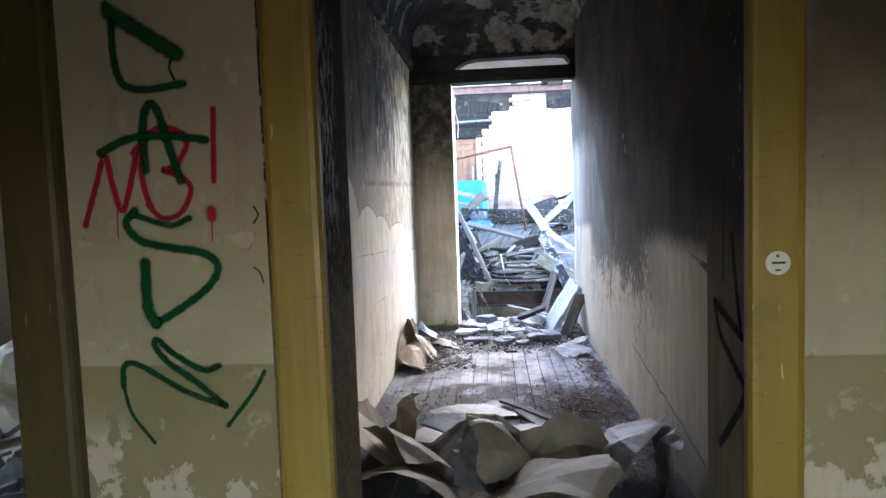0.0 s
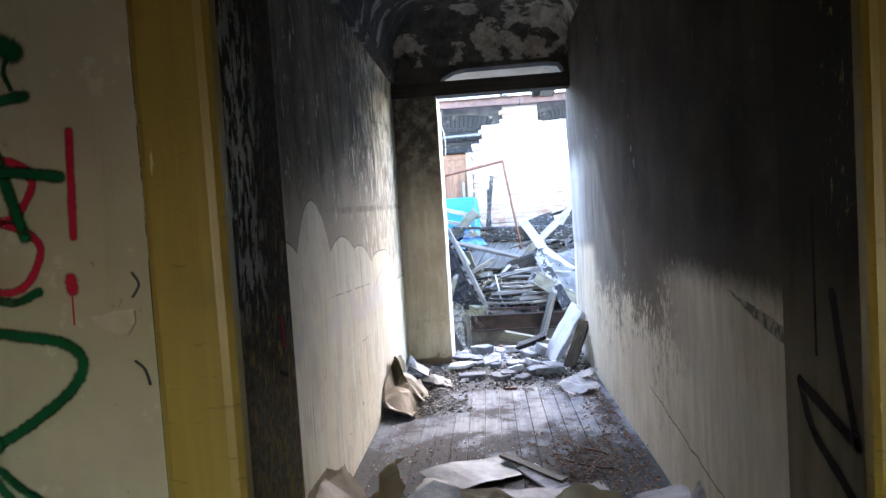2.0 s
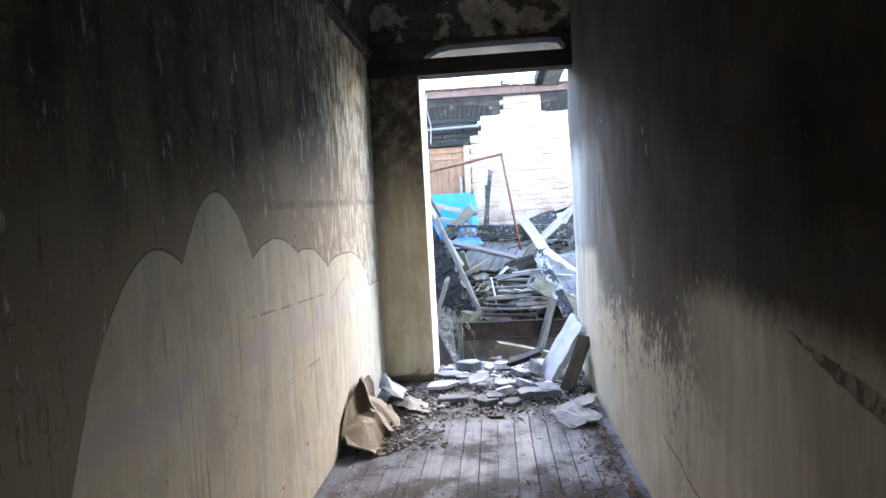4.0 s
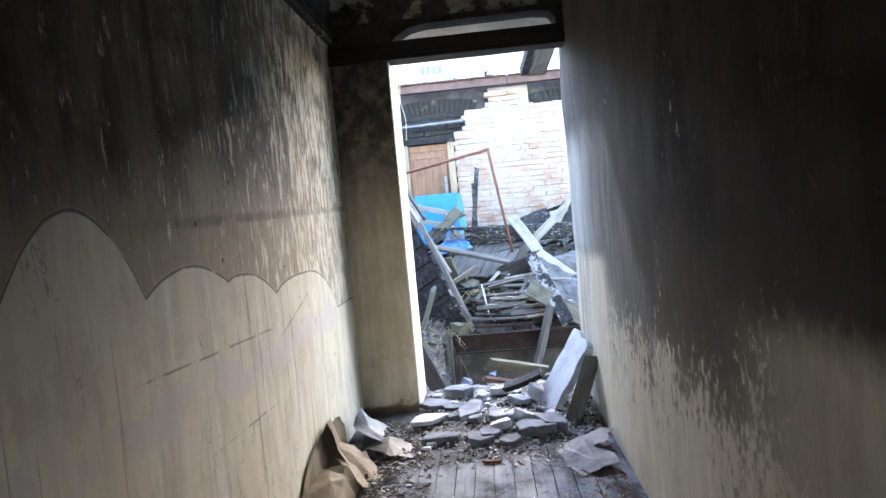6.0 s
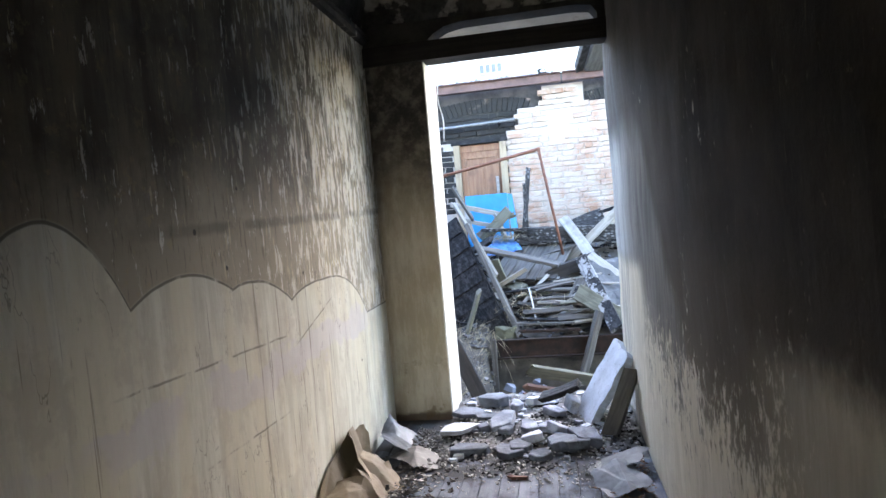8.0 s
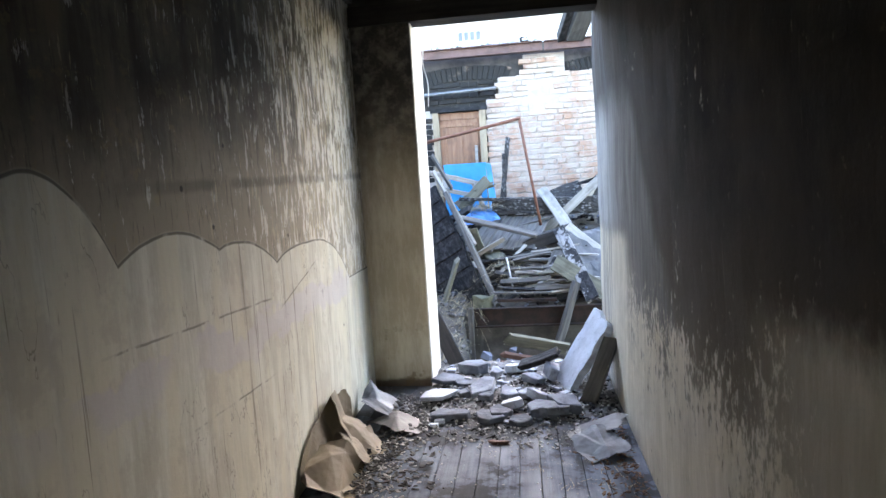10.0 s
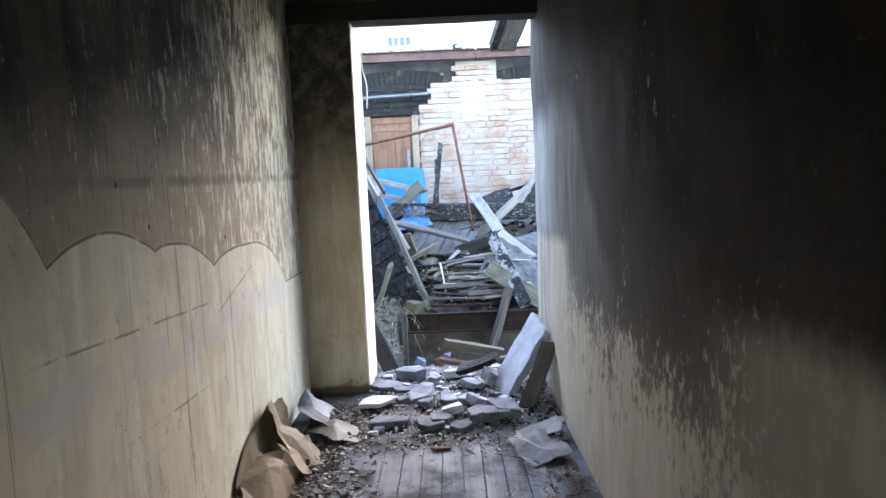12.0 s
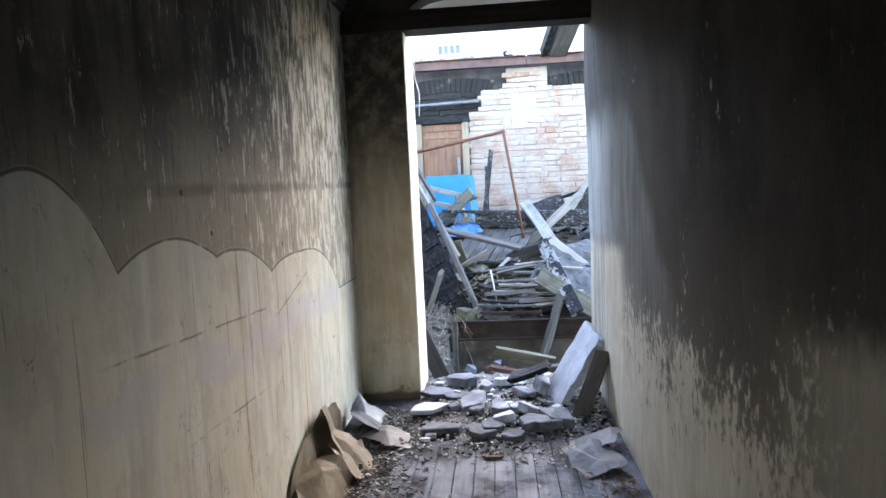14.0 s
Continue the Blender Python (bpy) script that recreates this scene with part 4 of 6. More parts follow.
def scatter(name, label, category, material, count, place, size, seed, flat=0.3, long=1.0):
    """Many small loose bits as one mesh; place(r) gives where each one lies."""
    r = random.Random(seed)
    verts, faces = [], []
    for _ in range(count):
        c = Vector(place(r))
        s = size * r.uniform(0.35, 1.3)
        m = Matrix.Translation(c) @ Euler((r.uniform(-.5, .5), r.uniform(-.5, .5), r.uniform(0, 6.3))).to_matrix().to_4x4()
        n, k = r.choice((3, 4, 5)), len(verts)
        ring = [Vector((math.cos(2 * math.pi * i / n) * s * long * r.uniform(.6, 1.1), math.sin(2 * math.pi * i / n) * s * r.uniform(.6, 1.1) / long, 0)) for i in range(n)]
        hh = s * flat
        verts += [m @ v for v in ring] + [m @ (v * 0.85 + Vector((0, 0, hh * r.uniform(.6, 1.2)))) for v in ring]
        faces += [[k + i for i in range(n)][::-1], [k + n + i for i in range(n)]]
        faces += [[k + i, k + (i + 1) % n, k + n + (i + 1) % n, k + n + i] for i in range(n)]
    me = bpy.data.meshes.new(name)
    me.from_pydata([tuple(v) for v in verts], [], faces)
    me.materials.append(material)
    return tagged(new(name, me), label, category, kind="stuff")


def strands(name, label, category, material, count, place, length, r0, seed, lift=0.6):
    """Twigs or grass blades: thin three-sided bent strands, one mesh."""
    r = random.Random(seed)
    verts, faces = [], []
    for _ in range(count):
        p = Vector(place(r))
        a, L = r.uniform(0, 6.3), length * r.uniform(0.4, 1.2)
        d = Vector((math.cos(a), math.sin(a), r.uniform(-0.1, lift) * 1.6)).normalized()
        sag = Vector((r.uniform(-.3, .3), r.uniform(-.3, .3), -0.35 * lift))
        k0 = len(verts)
        for i in range(5):
            t = i / 4
            c = p + d * L * t + sag * L * t * t
            rr = r0 * (1 - 0.7 * t)
            verts += [c + Vector((rr, 0, 0)), c + Vector((-rr * .5, rr * .8, 0)), c + Vector((-rr * .5, -rr * .8, rr * .4))]
        for i in range(4):
            for q in range(3):
                s, e = k0 + 3 * i + q, k0 + 3 * i + (q + 1) % 3
                faces.append((s, e, e + 3, s + 3))
    me = bpy.data.meshes.new(name)
    me.from_pydata([tuple(v) for v in verts], [], faces)
    me.materials.append(material)
    return tagged(new(name, me), label, category, kind="stuff")


def empty(name, at, label, category, group=""):
    ob = new(name)
    ob.location = at
    return tagged(ob, label, category, group)


# ---- yard: ground and masonry ----
def lerp_table(v, table):
    for (a, b), (c, d) in zip(table, table[1:]):
        if v <= c:
            t = max(0.0, (v - a) / (c - a))
            return b + (d - b) * t
    return table[-1][1]


def ground_height(x, y):
    heap = lerp_table(y, [(2.34, -0.12), (2.6, 0.02), (3.0, 0.16), (3.2, 0.28), (3.6, 0.48), (4.1, 0.7), (5.2, 0.75), (6.5, 0.2), (9.0, 0.0)])
    bank = lerp_table(y, [(0.42, -0.5), (1.2, -0.38), (2.0, -0.12), (2.5, 0.1), (3.2, 0.3), (4.1, 0.72), (5.2, 0.75), (6.5, 0.2), (9, 0)])
    pit = -0.95 if y < 2.33 else heap
    t = min(1.0, max(0.0, (0.47 - x) / 0.1))
    z = pit * (1 - t) + bank * t
    if y < 0.41:
        z = -0.95
    far = min(1.0, max(0.0, (abs(x - 0.8) - 4.0) / 3.0))
    z = z * (1 - far)
    return z + (0.07 * noise.noise(Vector((x * 3, y * 3, 1))) + 0.03 * noise.noise(Vector((x * 11, y * 11, 2)))) * (1 if y < 7 else 0.3)


def ground_mesh():
    xs = [-400, -120, -40, -15, -8, -5, -3.5, -2.5] + [-1.8 + 0.09 * i for i in range(60)] + [3.9, 4.6, 6, 9, 16, 40, 120, 400]
    ys = [-400, -120, -40, -15, 0.2, 0.4] + [0.45 + 0.09 * i for i in range(60)] + [6.2, 7.5, 9, 14, 30, 80, 200, 400]
    bm = bmesh.new()
    g = [[bm.verts.new((x, y, ground_height(x, y) if y > 0 else (-0.95 if abs(x) < 6 else -0.3))) for y in ys] for x in xs]
    for i in range(len(xs) - 1):
        for k in range(len(ys) - 1):
            bm.faces.new((g[i][k], g[i + 1][k], g[i + 1][k + 1], g[i][k + 1]))
    return bm


structure("ground", ground_mesh(), SOIL, "yard ground of rubble and soil with a sunken pit", "ground")
structure("pit_wall", boxes((0.40, 2.6, 2.34, 2.46, -1.0, -0.155)), PITPL, "stained plaster wall at the back of the pit", "wall")
structure("house_base", boxes((-3.4, 3.0, 0.2, 0.418, -1.1, -0.03)), PITPL, "plaster base of the house wall", "wall")
structure("wall_yard_left", boxes((-2.6, -2.3, 0.45, 5.6, -1.0, 2.2)), SOOTBRICK, "sooty side wall of the yard", "wall")


def channel():
    """A steel channel lying on its web edge."""
    e = empty("rusty_channel", (1.2, 2.3, -0.155), "rust-brown steel channel lying over the pit's edge", "beam")
    part("web", boxes((-0.73, 0.75, -0.002, 0.008, 0.0, 0.185)), RUST, e)
    part("flange", boxes((-0.73, 0.75, -0.06, -0.004, 0.0, 0.012)), RUST, e)
    part("flange", boxes((-0.73, 0.75, -0.045, -0.004, 0.173, 0.185)), RUST, e)
    return e


channel()

# dark rear leaf of the yard wall with two flat arches, then the pale leaf in front of it
wall_dark = structure("wall_yard_dark", boxes((-2.3, 5.0, 5.335, 5.6, 0.2, 3.14)), DARKMORTAR, "soot-black brick wall behind the pale one", "wall")
wall_yard = structure("wall_yard", boxes((0.56, 5.0, 5.21, 5.33, 0.2, 2.4), (0.735, 5.0, 5.21, 5.33, 2.4, 2.685), (1.095, 1.655, 5.21, 5.33, 2.685, 2.965), (-2.3, -0.21, 5.21, 5.33, 0.2, 2.3)),
                      MORTAR, "pale limewashed brick wall of the burnt-out yard", "wall")
bm = bmesh.new()
vs, fs = box(bm, 1.14, 1.5, 5.188, 5.2, 2.14, 2.62)
bmesh.ops.subdivide_edges(bm, edges=bm.edges[:], cuts=7, use_grid_fill=True)
for v in bm.verts:
    if v.co.x in (1.14, 1.5) or v.co.z in (2.14, 2.62) or True:
        v.co.x += 0.03 * noise.noise(v.co * 9)
        v.co.z += 0.03 * noise.noise(v.co * 9 + Vector((5, 0, 0)))
part("plaster_patch", bm, MORTAR, wall_yard, "smooth white plaster patch left on the brick")


def girder(x0, x1, z, name, label):
    e = empty(name, ((x0 + x1) / 2, 5.08, z), label, "girder", "steel girders over the yard wall")
    h = (x1 - x0) / 2
    part("web", boxes((-h, h, -0.006, 0.006, 0.012, 0.118)), REDOXIDE, e)
    part("flange", boxes((-h, h, -0.055, 0.055, 0.0, 0.012)), REDOXIDE, e)
    part("flange", boxes((-h, h, -0.055, 0.055, 0.118, 0.13)), REDOXIDE, e)
    return e


girder(-2.3, 1.36, 2.972, "steel_girder", "red-brown steel girder resting on the yard wall's pier")
girder(1.385, 5.0, 2.972, "steel_girder", "red-brown steel girder resting on the yard wall's pier")

e = empty("zinc_pipe", (0.26, 5.14, 2.5), "dull grey zinc pipe fixed across the sooty wall", "pipe")
part("tube", tube_mesh([(-1.2, 0, 0.0), (-0.45, 0, 0.015), (0.45, 0, 0.04)], 0.024), ZINC, e)
for bx in (-0.5, 0.2):
    part("bracket", boxes((bx, bx + 0.02, -0.02, 0.2, 0.0, 0.02)), RUST, e)


def yard_door():
    e = empty("wooden_door", (0.17, 5.2, 0.7), "old orange-brown wooden door in a weathered frame", "door")
    L = lambda a, b, c, d, z0, z1: boxes((a, b, c, d, z0 - 0.7, z1 - 0.7))
    part("post", L(-0.37, -0.285, -0.06, 0.1, 0.7, 2.26), DOORGREY, e)
    part("post", L(0.285, 0.375, -0.06, 0.1, 0.7, 2.26), DOORGREY, e)
    part("head", L(-0.40, 0.40, -0.065, 0.1, 2.262, 2.315), CHAR, e)
    leaf = part("leaf", L(-0.282, 0.282, 0.02, 0.055, 0.7, 2.255), DOORWOOD, e)
    for z0, z1 in ((2.16, 2.235), (2.06, 2.1), (1.2, 1.28)):
        part("rail", L(-0.28, 0.28, 0.0, 0.018, z0, z1), DOORWOOD, leaf)
    for x0, x1 in ((-0.28, -0.2), (0.17, 0.25), (-0.03, 0.03)):
        part("stile", L(x0, x1, 0.002, 0.019, 1.282, 2.058), DOORWOOD, leaf)
    part("batten", L(0.20, 0.24, -0.035, -0.002, 1.3, 1.78), PALEWOOD, leaf, "pale loose batten")
    return e


yard_door()

# ---- the house beyond and the roof remains ----
house = empty("far_house", (1.0, 16.0, 0.0), "pale rendered house in full sun beyond the ruin", "house")
part("wall", boxes((-14, 14, 0, 8, -0.3, 6.4)), HOUSEWALL, house)
bm = bmesh.new()
rv = [bm.verts.new(p) for p in ((-14.5, -0.6, 6.4), (14.5, -0.6, 6.4), (14.5, 4, 7.0), (-14.5, 4, 7.0), (-14.5, -0.6, 6.25), (14.5, -0.6, 6.25), (14.5, 8.5, 6.25), (-14.5, 8.5, 6.25))]
for q in ((0, 1, 2, 3), (0, 4, 5, 1), (3, 2, 6, 7), (4, 7, 6, 5), (0, 3, 7, 4), (1, 5, 6, 2)):
    bm.faces.new([rv[i] for i in q])
part("roof", bm, SLATE, house)
for i in range(4):
    wx = -1.68 + 0.18 * i
    win = part("window", boxes((wx, wx + 0.12, -0.03, 0.02, 5.5, 5.76)), DARKGLASS, house)
    part("sill", boxes((wx - 0.02, wx + 0.14, -0.09, -0.032, 5.45, 5.5)), SLATE, win)

for p0, p1, w_, lab in (((1.60, 5.05, 3.1), (2.1, 3.0, 4.35), 0.1, "charred roof rafter standing on the girder"),
                        ((1.79, 5.08, 3.1), (2.34, 3.2, 4.3), 0.24, "weathered grey roof rafter standing on the girder"),):
    board("roof_rafter", p0, p1, w_, 0.12, CHAR if "charred" in lab else ROOFGREY, lab, "rafter", group="roof remains")

scatter("roof_rubble", "pale mortar crumbs lying along the girder", "rubble", CONCWHITE, 120,
        lambda r: (r.uniform(-0.4, 1.3), 5.06 + r.uniform(-.04, .06), 3.105 + abs(r.gauss(0, 0.015))), 0.035, 5, 0.9)
chunk("brick_lump", 1.13, 5.07, 3.1, 0.16, 0.1, 0.1, 20, SOOTBRICK, "dark broken brick lump on the steel girder", 6, group="")

# ---- yard: wreckage ----
G = "fallen boards in the yard"
# the burnt leaf that leans by the opening, and its pale edge boards
def burnt_leaf():
    """A charred panelled door leaf; u runs along its upper edge, v down its face."""
    P, Q = Vector((0.04, 3.24, 1.26)), Vector((0.66, 2.40, -0.02))
    e = empty("burnt_door_leaf", (0.1, 2.8, 0.2), "charred black panelled door leaf leaning on the rubble", "door")
    u = (Q - P)
    v = Vector((-0.50, 0.02, -0.42))
    un, n = u.normalized(), u.cross(v).normalized()
    vn = n.cross(un)
    basis = Matrix((un, vn, n)).transposed().to_4x4()
    m = Matrix.Translation(P) @ basis
    s = 1 if vn.dot(v) > 0 else -1
    leaf = part("leaf", boxes((0, u.length, min(0, s * 0.62), max(0, s * 0.62), -0.015, 0.015)), CHAR, e)
    leaf.matrix_basis = e.matrix_basis.inverted() @ m
    for side in (0.0155, -0.0275):
        for k in range(7):
            a = 0.06 + k * (u.length - 0.12) / 7
            b = part("slat", boxes((a, a + 0.15, min(s * 0.02, s * 0.6), max(s * 0.02, s * 0.6), side, side + 0.012)), CHAR, e)
            b.matrix_basis = e.matrix_basis.inverted() @ m
    return e


burnt_leaf()
board("edge_board", (0.02, 3.24, 1.42), (0.47, 2.86, 0.60), 0.085, 0.03, PALEWOOD, "pale split board leaning along the burnt leaf", roll=-55, group=G)
board("edge_board", (0.16, 3.12, 1.18), (0.70, 2.36, 0.03), 0.075, 0.05, GREYWOOD, "long grey board leaning along the burnt leaf", roll=-40, group=G)
board("pale_board", (-0.04, 3.6, 1.62), (0.2, 3.5, 1.2), 0.05, 0.03, GREYWOOD, "grey board propped against the rubbish", roll=-60, group=G)

e = empty("pipe_frame", (1.0, 3.65, 0.7), "rusty bent pipe frame standing in the wreckage", "pipe frame")
part("rail", tube_mesh([(-1.55, 0.15, 1.0), (-0.7, 0.05, 1.14), (0.02, 0, 1.27)], 0.019), PIPERUST, e)
part("leg", tube_mesh([(0.0, 0, 1.275), (0.1, 0, 0.62), (0.205, 0, -0.05)], 0.017), PIPERUST, e)

e = empty("blue_board", (0.25, 4.6, 0.70), "bright blue laminated board standing among the timbers", "board")
part("face", boxes((-0.27, 0.29, -0.012, 0.0, 0.0, 0.82)), BLUE, e)
bm = bmesh.new()
vs = [bm.verts.new(p) for p in ((0.292, -0.012, 0.81), (0.35, 0.12, 0.80), (0.42, 0.12, 0.1), (0.32, -0.012, 0.06), (0.292, 0.004, 0.81), (0.345, 0.135, 0.80), (0.415, 0.135, 0.1), (0.315, 0.004, 0.06))]
for q in ((0, 1, 2, 3), (7, 6, 5, 4), (0, 4, 5, 1), (1, 5, 6, 2), (2, 6, 7, 3), (3, 7, 4, 0)):
    bm.faces.new([vs[i] for i in q])
part("side", bm, BLUE, e)

board("charred_beam", (0.62, 3.98, 0.95), (2.5, 4.0, 0.9), 0.2, 0.2, SCALY, "thick charred roof beam lying across the heap", "beam", group=G, bend=0.01)
board("charred_board", (0.22, 3.86, 1.075), (0.80, 3.9, 1.045), 0.16, 0.04, SCALY, "thin charred board on the heap", group=G)
board("charred_post", (0.70, 4.35, 0.8), (0.85, 4.5, 1.82), 0.06, 0.05, SCALY, "charred thin post standing by the wall", "post", group=G)
board("charred_post", (0.76, 4.4, 0.8), (0.79, 4.45, 1.62), 0.05, 0.04, SCALY, "charred thin post standing by the wall", "post", group=G)
board("pale_board", (1.10, 3.86, 0.50), (1.90, 3.9, 1.20), 0.10, 0.03, PALEWOOD, "long bleached board lying slantwise on the heap", roll=80, group=G)
board("pale_board", (1.22, 4.02, 1.14), (1.52, 3.5, 0.66), 0.13, 0.03, PALEWOOD, "bleached board lying slantwise on the heap", roll=30, group=G)
board("pale_board", (2.12, 4.05, 1.52), (1.73, 4.0, 0.95), 0.07, 0.04, PALEWOOD, "bleached board standing aslant on the heap", roll=60, group=G)
board("charred_board", (1.66, 4.1, 1.16), (1.92, 4.1, 1.24), 0.05, 0.04, CHAR, "short charred board on the heap", group=G)
board("charred_board", (1.8, 4.15, 0.95), (2.2, 4.2, 1.35), 0.3, 0.03, SCALY, "charred broken panel on the heap", roll=80, group=G)
board("pale_board", (1.46, 3.22, 0.75), (1.84, 3.08, 0.40), 0.10, 0.03, PALEWOOD, "pale splintered board on the heap", roll=55, group=G)
board("half_burnt_board", (1.37, 3.18, 0.72), (1.60, 2.06, 0.11), 0.13, 0.03, HALFBURNT, "half burnt board with white paint hanging over the pit", roll=35, group=G)
board("dark_beam", (0.98, 3.24, 0.50), (1.58, 3.3, 0.70), 0.12, 0.14, BEAMBLACK, "blackened short beam on the heap", "beam", group=G)
board("grey_board", (0.27, 3.32, 0.87), (1.15, 3.2, 0.65), 0.12, 0.035, GREYWOOD, "long grey board lying across the planks", group=G, roll=15)
board("mossy_board", (1.27, 2.5, 0.43), (1.98, 2.28, -0.02), 0.17, 0.035, MOSSWOOD, "mossy grey-green board over the pit", roll=60, group=G)
board("mossy_board", (0.32, 2.5, 0.53), (0.15, 2.45, 0.06), 0.13, 0.03, MOSSWOOD, "mossy board stuck upright in the rubble", roll=0, group=G, rag=0.08)
board("grey_post", (1.47, 2.27, 0.27), (1.08, 2.12, -0.9), 0.08, 0.06, GREYWOOD, "weathered grey post propped in the pit", "post", group=G)
board("grey_post", (0.445, 2.22, 0.06), (0.43, 2.2, -1.0), 0.05, 0.05, GREYWOOD, "thin grey post at the pit's corner", "post", group=G)
board("dark_plank", (0.14, 1.62, 0.16), (0.50, 1.3, -0.52), 0.14, 0.03, BEAMBLACK, "blackened plank sliding into the pit", roll=60, group=G)

deck = empty("plank_deck", (0.85, 3.6, 0.6), "collapsed deck of grey planks sloping out of the heap", "deck")
for k in range(7):
    x = 0.42 + 0.112 * k
    board("plank", (x + 0.22, 4.0, 0.84), (x - 0.06, 3.12, 0.50 + 0.01 * (k % 2)), 0.105, 0.025, GREYWOOD, "", parent=deck)

for jx, jy in ((0.5, 3.85), (0.95, 3.3)):
    b = part("joist", boxes((jx - 0.1, jx + 0.4, jy - 0.03, jy + 0.03, 0.1, 0.50 + (jy - 3.12) * 0.34)), GREYWOOD, deck)
    b.matrix_basis = deck.matrix_basis.inverted()
frame_ = empty("window_frame", (0.2, 4.2, 1.0), "broken white-painted window frame thrown on the heap", "window frame")
board("rail", (-0.18, 4.2, 1.42), (0.52, 4.15, 1.24), 0.05, 0.06, PALEWOOD, "", parent=frame_)
board("rail", (-0.05, 4.15, 1.22), (0.36, 4.1, 1.12), 0.05, 0.05, PALEWOOD, "", parent=frame_)
board("stile", (0.02, 4.18, 1.40), (0.12, 4.08, 0.95), 0.05, 0.05, PALEWOOD, "", parent=frame_)
board("stile", (0.40, 4.16, 1.28), (0.52, 4.05, 0.9), 0.045, 0.05, PALEWOOD, "", parent=frame_)
for p0, p1, w_, th_, mt, lab, rl in (
        ((0.22, 3.98, 0.92), (0.60, 4.05, 1.30), 0.13, 0.04, MOSSWOOD, "mossy short board on the heap", 70),
        ((0.16, 4.0, 0.98), (0.50, 4.12, 1.16), 0.09, 0.04, GREYWOOD, "grey short board on the heap", 60),
        ((0.40, 4.02, 1.16), (0.66, 4.1, 1.24), 0.07, 0.04, MOSSWOOD, "mossy short board on the heap", 30),
        ((0.05, 3.7, 0.80), (0.40, 3.5, 0.98), 0.12, 0.04, CHAR, "charred short board on the heap", 40),
        ((0.52, 3.16, 0.46), (0.42, 3.02, 0.78), 0.14, 0.03, MOSSWOOD, "mossy board end sticking out of the heap", 20),
        ((0.52, 3.3, 0.55), (0.72, 3.06, 0.40), 0.16, 0.03, MOSSWOOD, "mossy short board on the planks", 30),
        ((0.92, 3.0, 0.30), (1.12, 3.2, 0.52), 0.05, 0.02, PALEWOOD, "pale splint on the planks", 40),
        ((0.72, 2.9, 0.28), (1.02, 3.15, 0.56), 0.035, 0.02, PALEWOOD, "pale splint on the planks", 40),
        ((0.95, 2.9, 0.3), (1.5, 3.05, 0.40), 0.10, 0.03, GREYWOOD, "weathered board on the heap", 30),
        ((1.22, 2.7, 0.26), (1.36, 2.9, 0.52), 0.12, 0.04, GREYWOOD, "splintered grey board end on the heap", 20),
        ((1.10, 2.6, 0.14), (1.34, 2.85, 0.46), 0.06, 0.05, HALFBURNT, "half burnt splinter on the heap", 20),
        ((1.55, 3.0, 0.34), (2.05, 2.7, 0.18), 0.16, 0.03, PALEWOOD, "pale board on the metal sheet", 30),
        ((1.62, 3.3, 0.62), (2.15, 3.0, 0.42), 0.08, 0.03, GREYWOOD, "grey board on the metal sheet", 50),
        ((1.3, 4.12, 0.98), (1.75, 4.2, 1.12), 0.22, 0.05, SCALY, "charred scaly timber on the heap", 70)):
    board("broken_board", p0, p1, w_, th_, mt, lab, "board", rl, G, 0.05)

r = random.Random(8)
for k in range(48):
    x, y, z = r.uniform(0.62, 1.2), r.uniform(2.42, 3.1), 0
    z = 0.1 + (y - 2.4) * 0.38 + r.uniform(0.0, 0.14)
    a, ln = r.gauss(0, 0.35), r.uniform(0.3, 0.75)
    p1 = (x + ln * math.cos(a), y + 0.5 * ln * math.sin(a), z + ln * r.gauss(0.0, 0.1))
    mt, lb = r.choice(((GREYWOOD, "thin grey lath in the heap"), (GREYWOOD, "thin grey lath in the heap"), (PALEWOOD, "thin pale lath in the heap"), (MOSSWOOD, "thin mossy lath in the heap"), (CHAR, "thin charred lath in the heap")))
    board("lath", (x, y, z), p1, r.uniform(0.025, 0.06), r.uniform(0.012, 0.025), mt, lb, "lath", r.uniform(-40, 60), "laths in the heap", 0.04)
for k in range(22):
    x, y = r.uniform(0.3, 1.9), r.uniform(2.9, 3.9)
    z = ground_height(x, y) + r.uniform(0.08, 0.2)
    a, ln = r.uniform(-1.4, 1.4), r.uniform(0.25, 0.6)
    board("splinter", (x, y, z), (x + ln * math.cos(a), y + ln * math.sin(a) * 0.6, z + ln * r.gauss(0.05, 0.25)), r.uniform(0.03, 0.08), 0.02, r.choice((GREYWOOD, PALEWOOD, CHAR)), "splintered piece of timber in the heap", "timber", r.uniform(-60, 60), "splinters in the heap", 0.06)

board("rusty_bar", (0.66, 2.36, 0.08), (1.3, 2.36, 0.085), 0.03, 0.03, RUST, "rusty bar lying along the channel", "bar")
board("grey_board", (0.62, 2.42, 0.155), (1.25, 2.44, 0.14), 0.05, 0.02, GREYWOOD, "weathered batten above the channel", group=G)
crumple("metal_sheet", 1.95, 2.95, 0.32, 0.9, 1.0, 0.12, 12, 5, SHEETMETAL, "pale buckled metal sheet sliding off the heap", "sheet", rx=36, ry=4, folds=3, group="")
crumple("blue_bag", 0.47, 3.82, 0.84, 0.42, 0.34, 0.13, 15, 21, BLUEBAG, "torn blue plastic bag under a heap of twigs", "bag", rx=25, folds=9, group="")
strands("twigs", "dry twigs and straw caught on the blue bag", "twigs", STRAW, 220, lambda r: (0.5 + r.gauss(0, .08), 3.78 + r.gauss(0, .05), 0.96 + r.gauss(0, .025)), 0.16, 0.004, 3, 0.3)
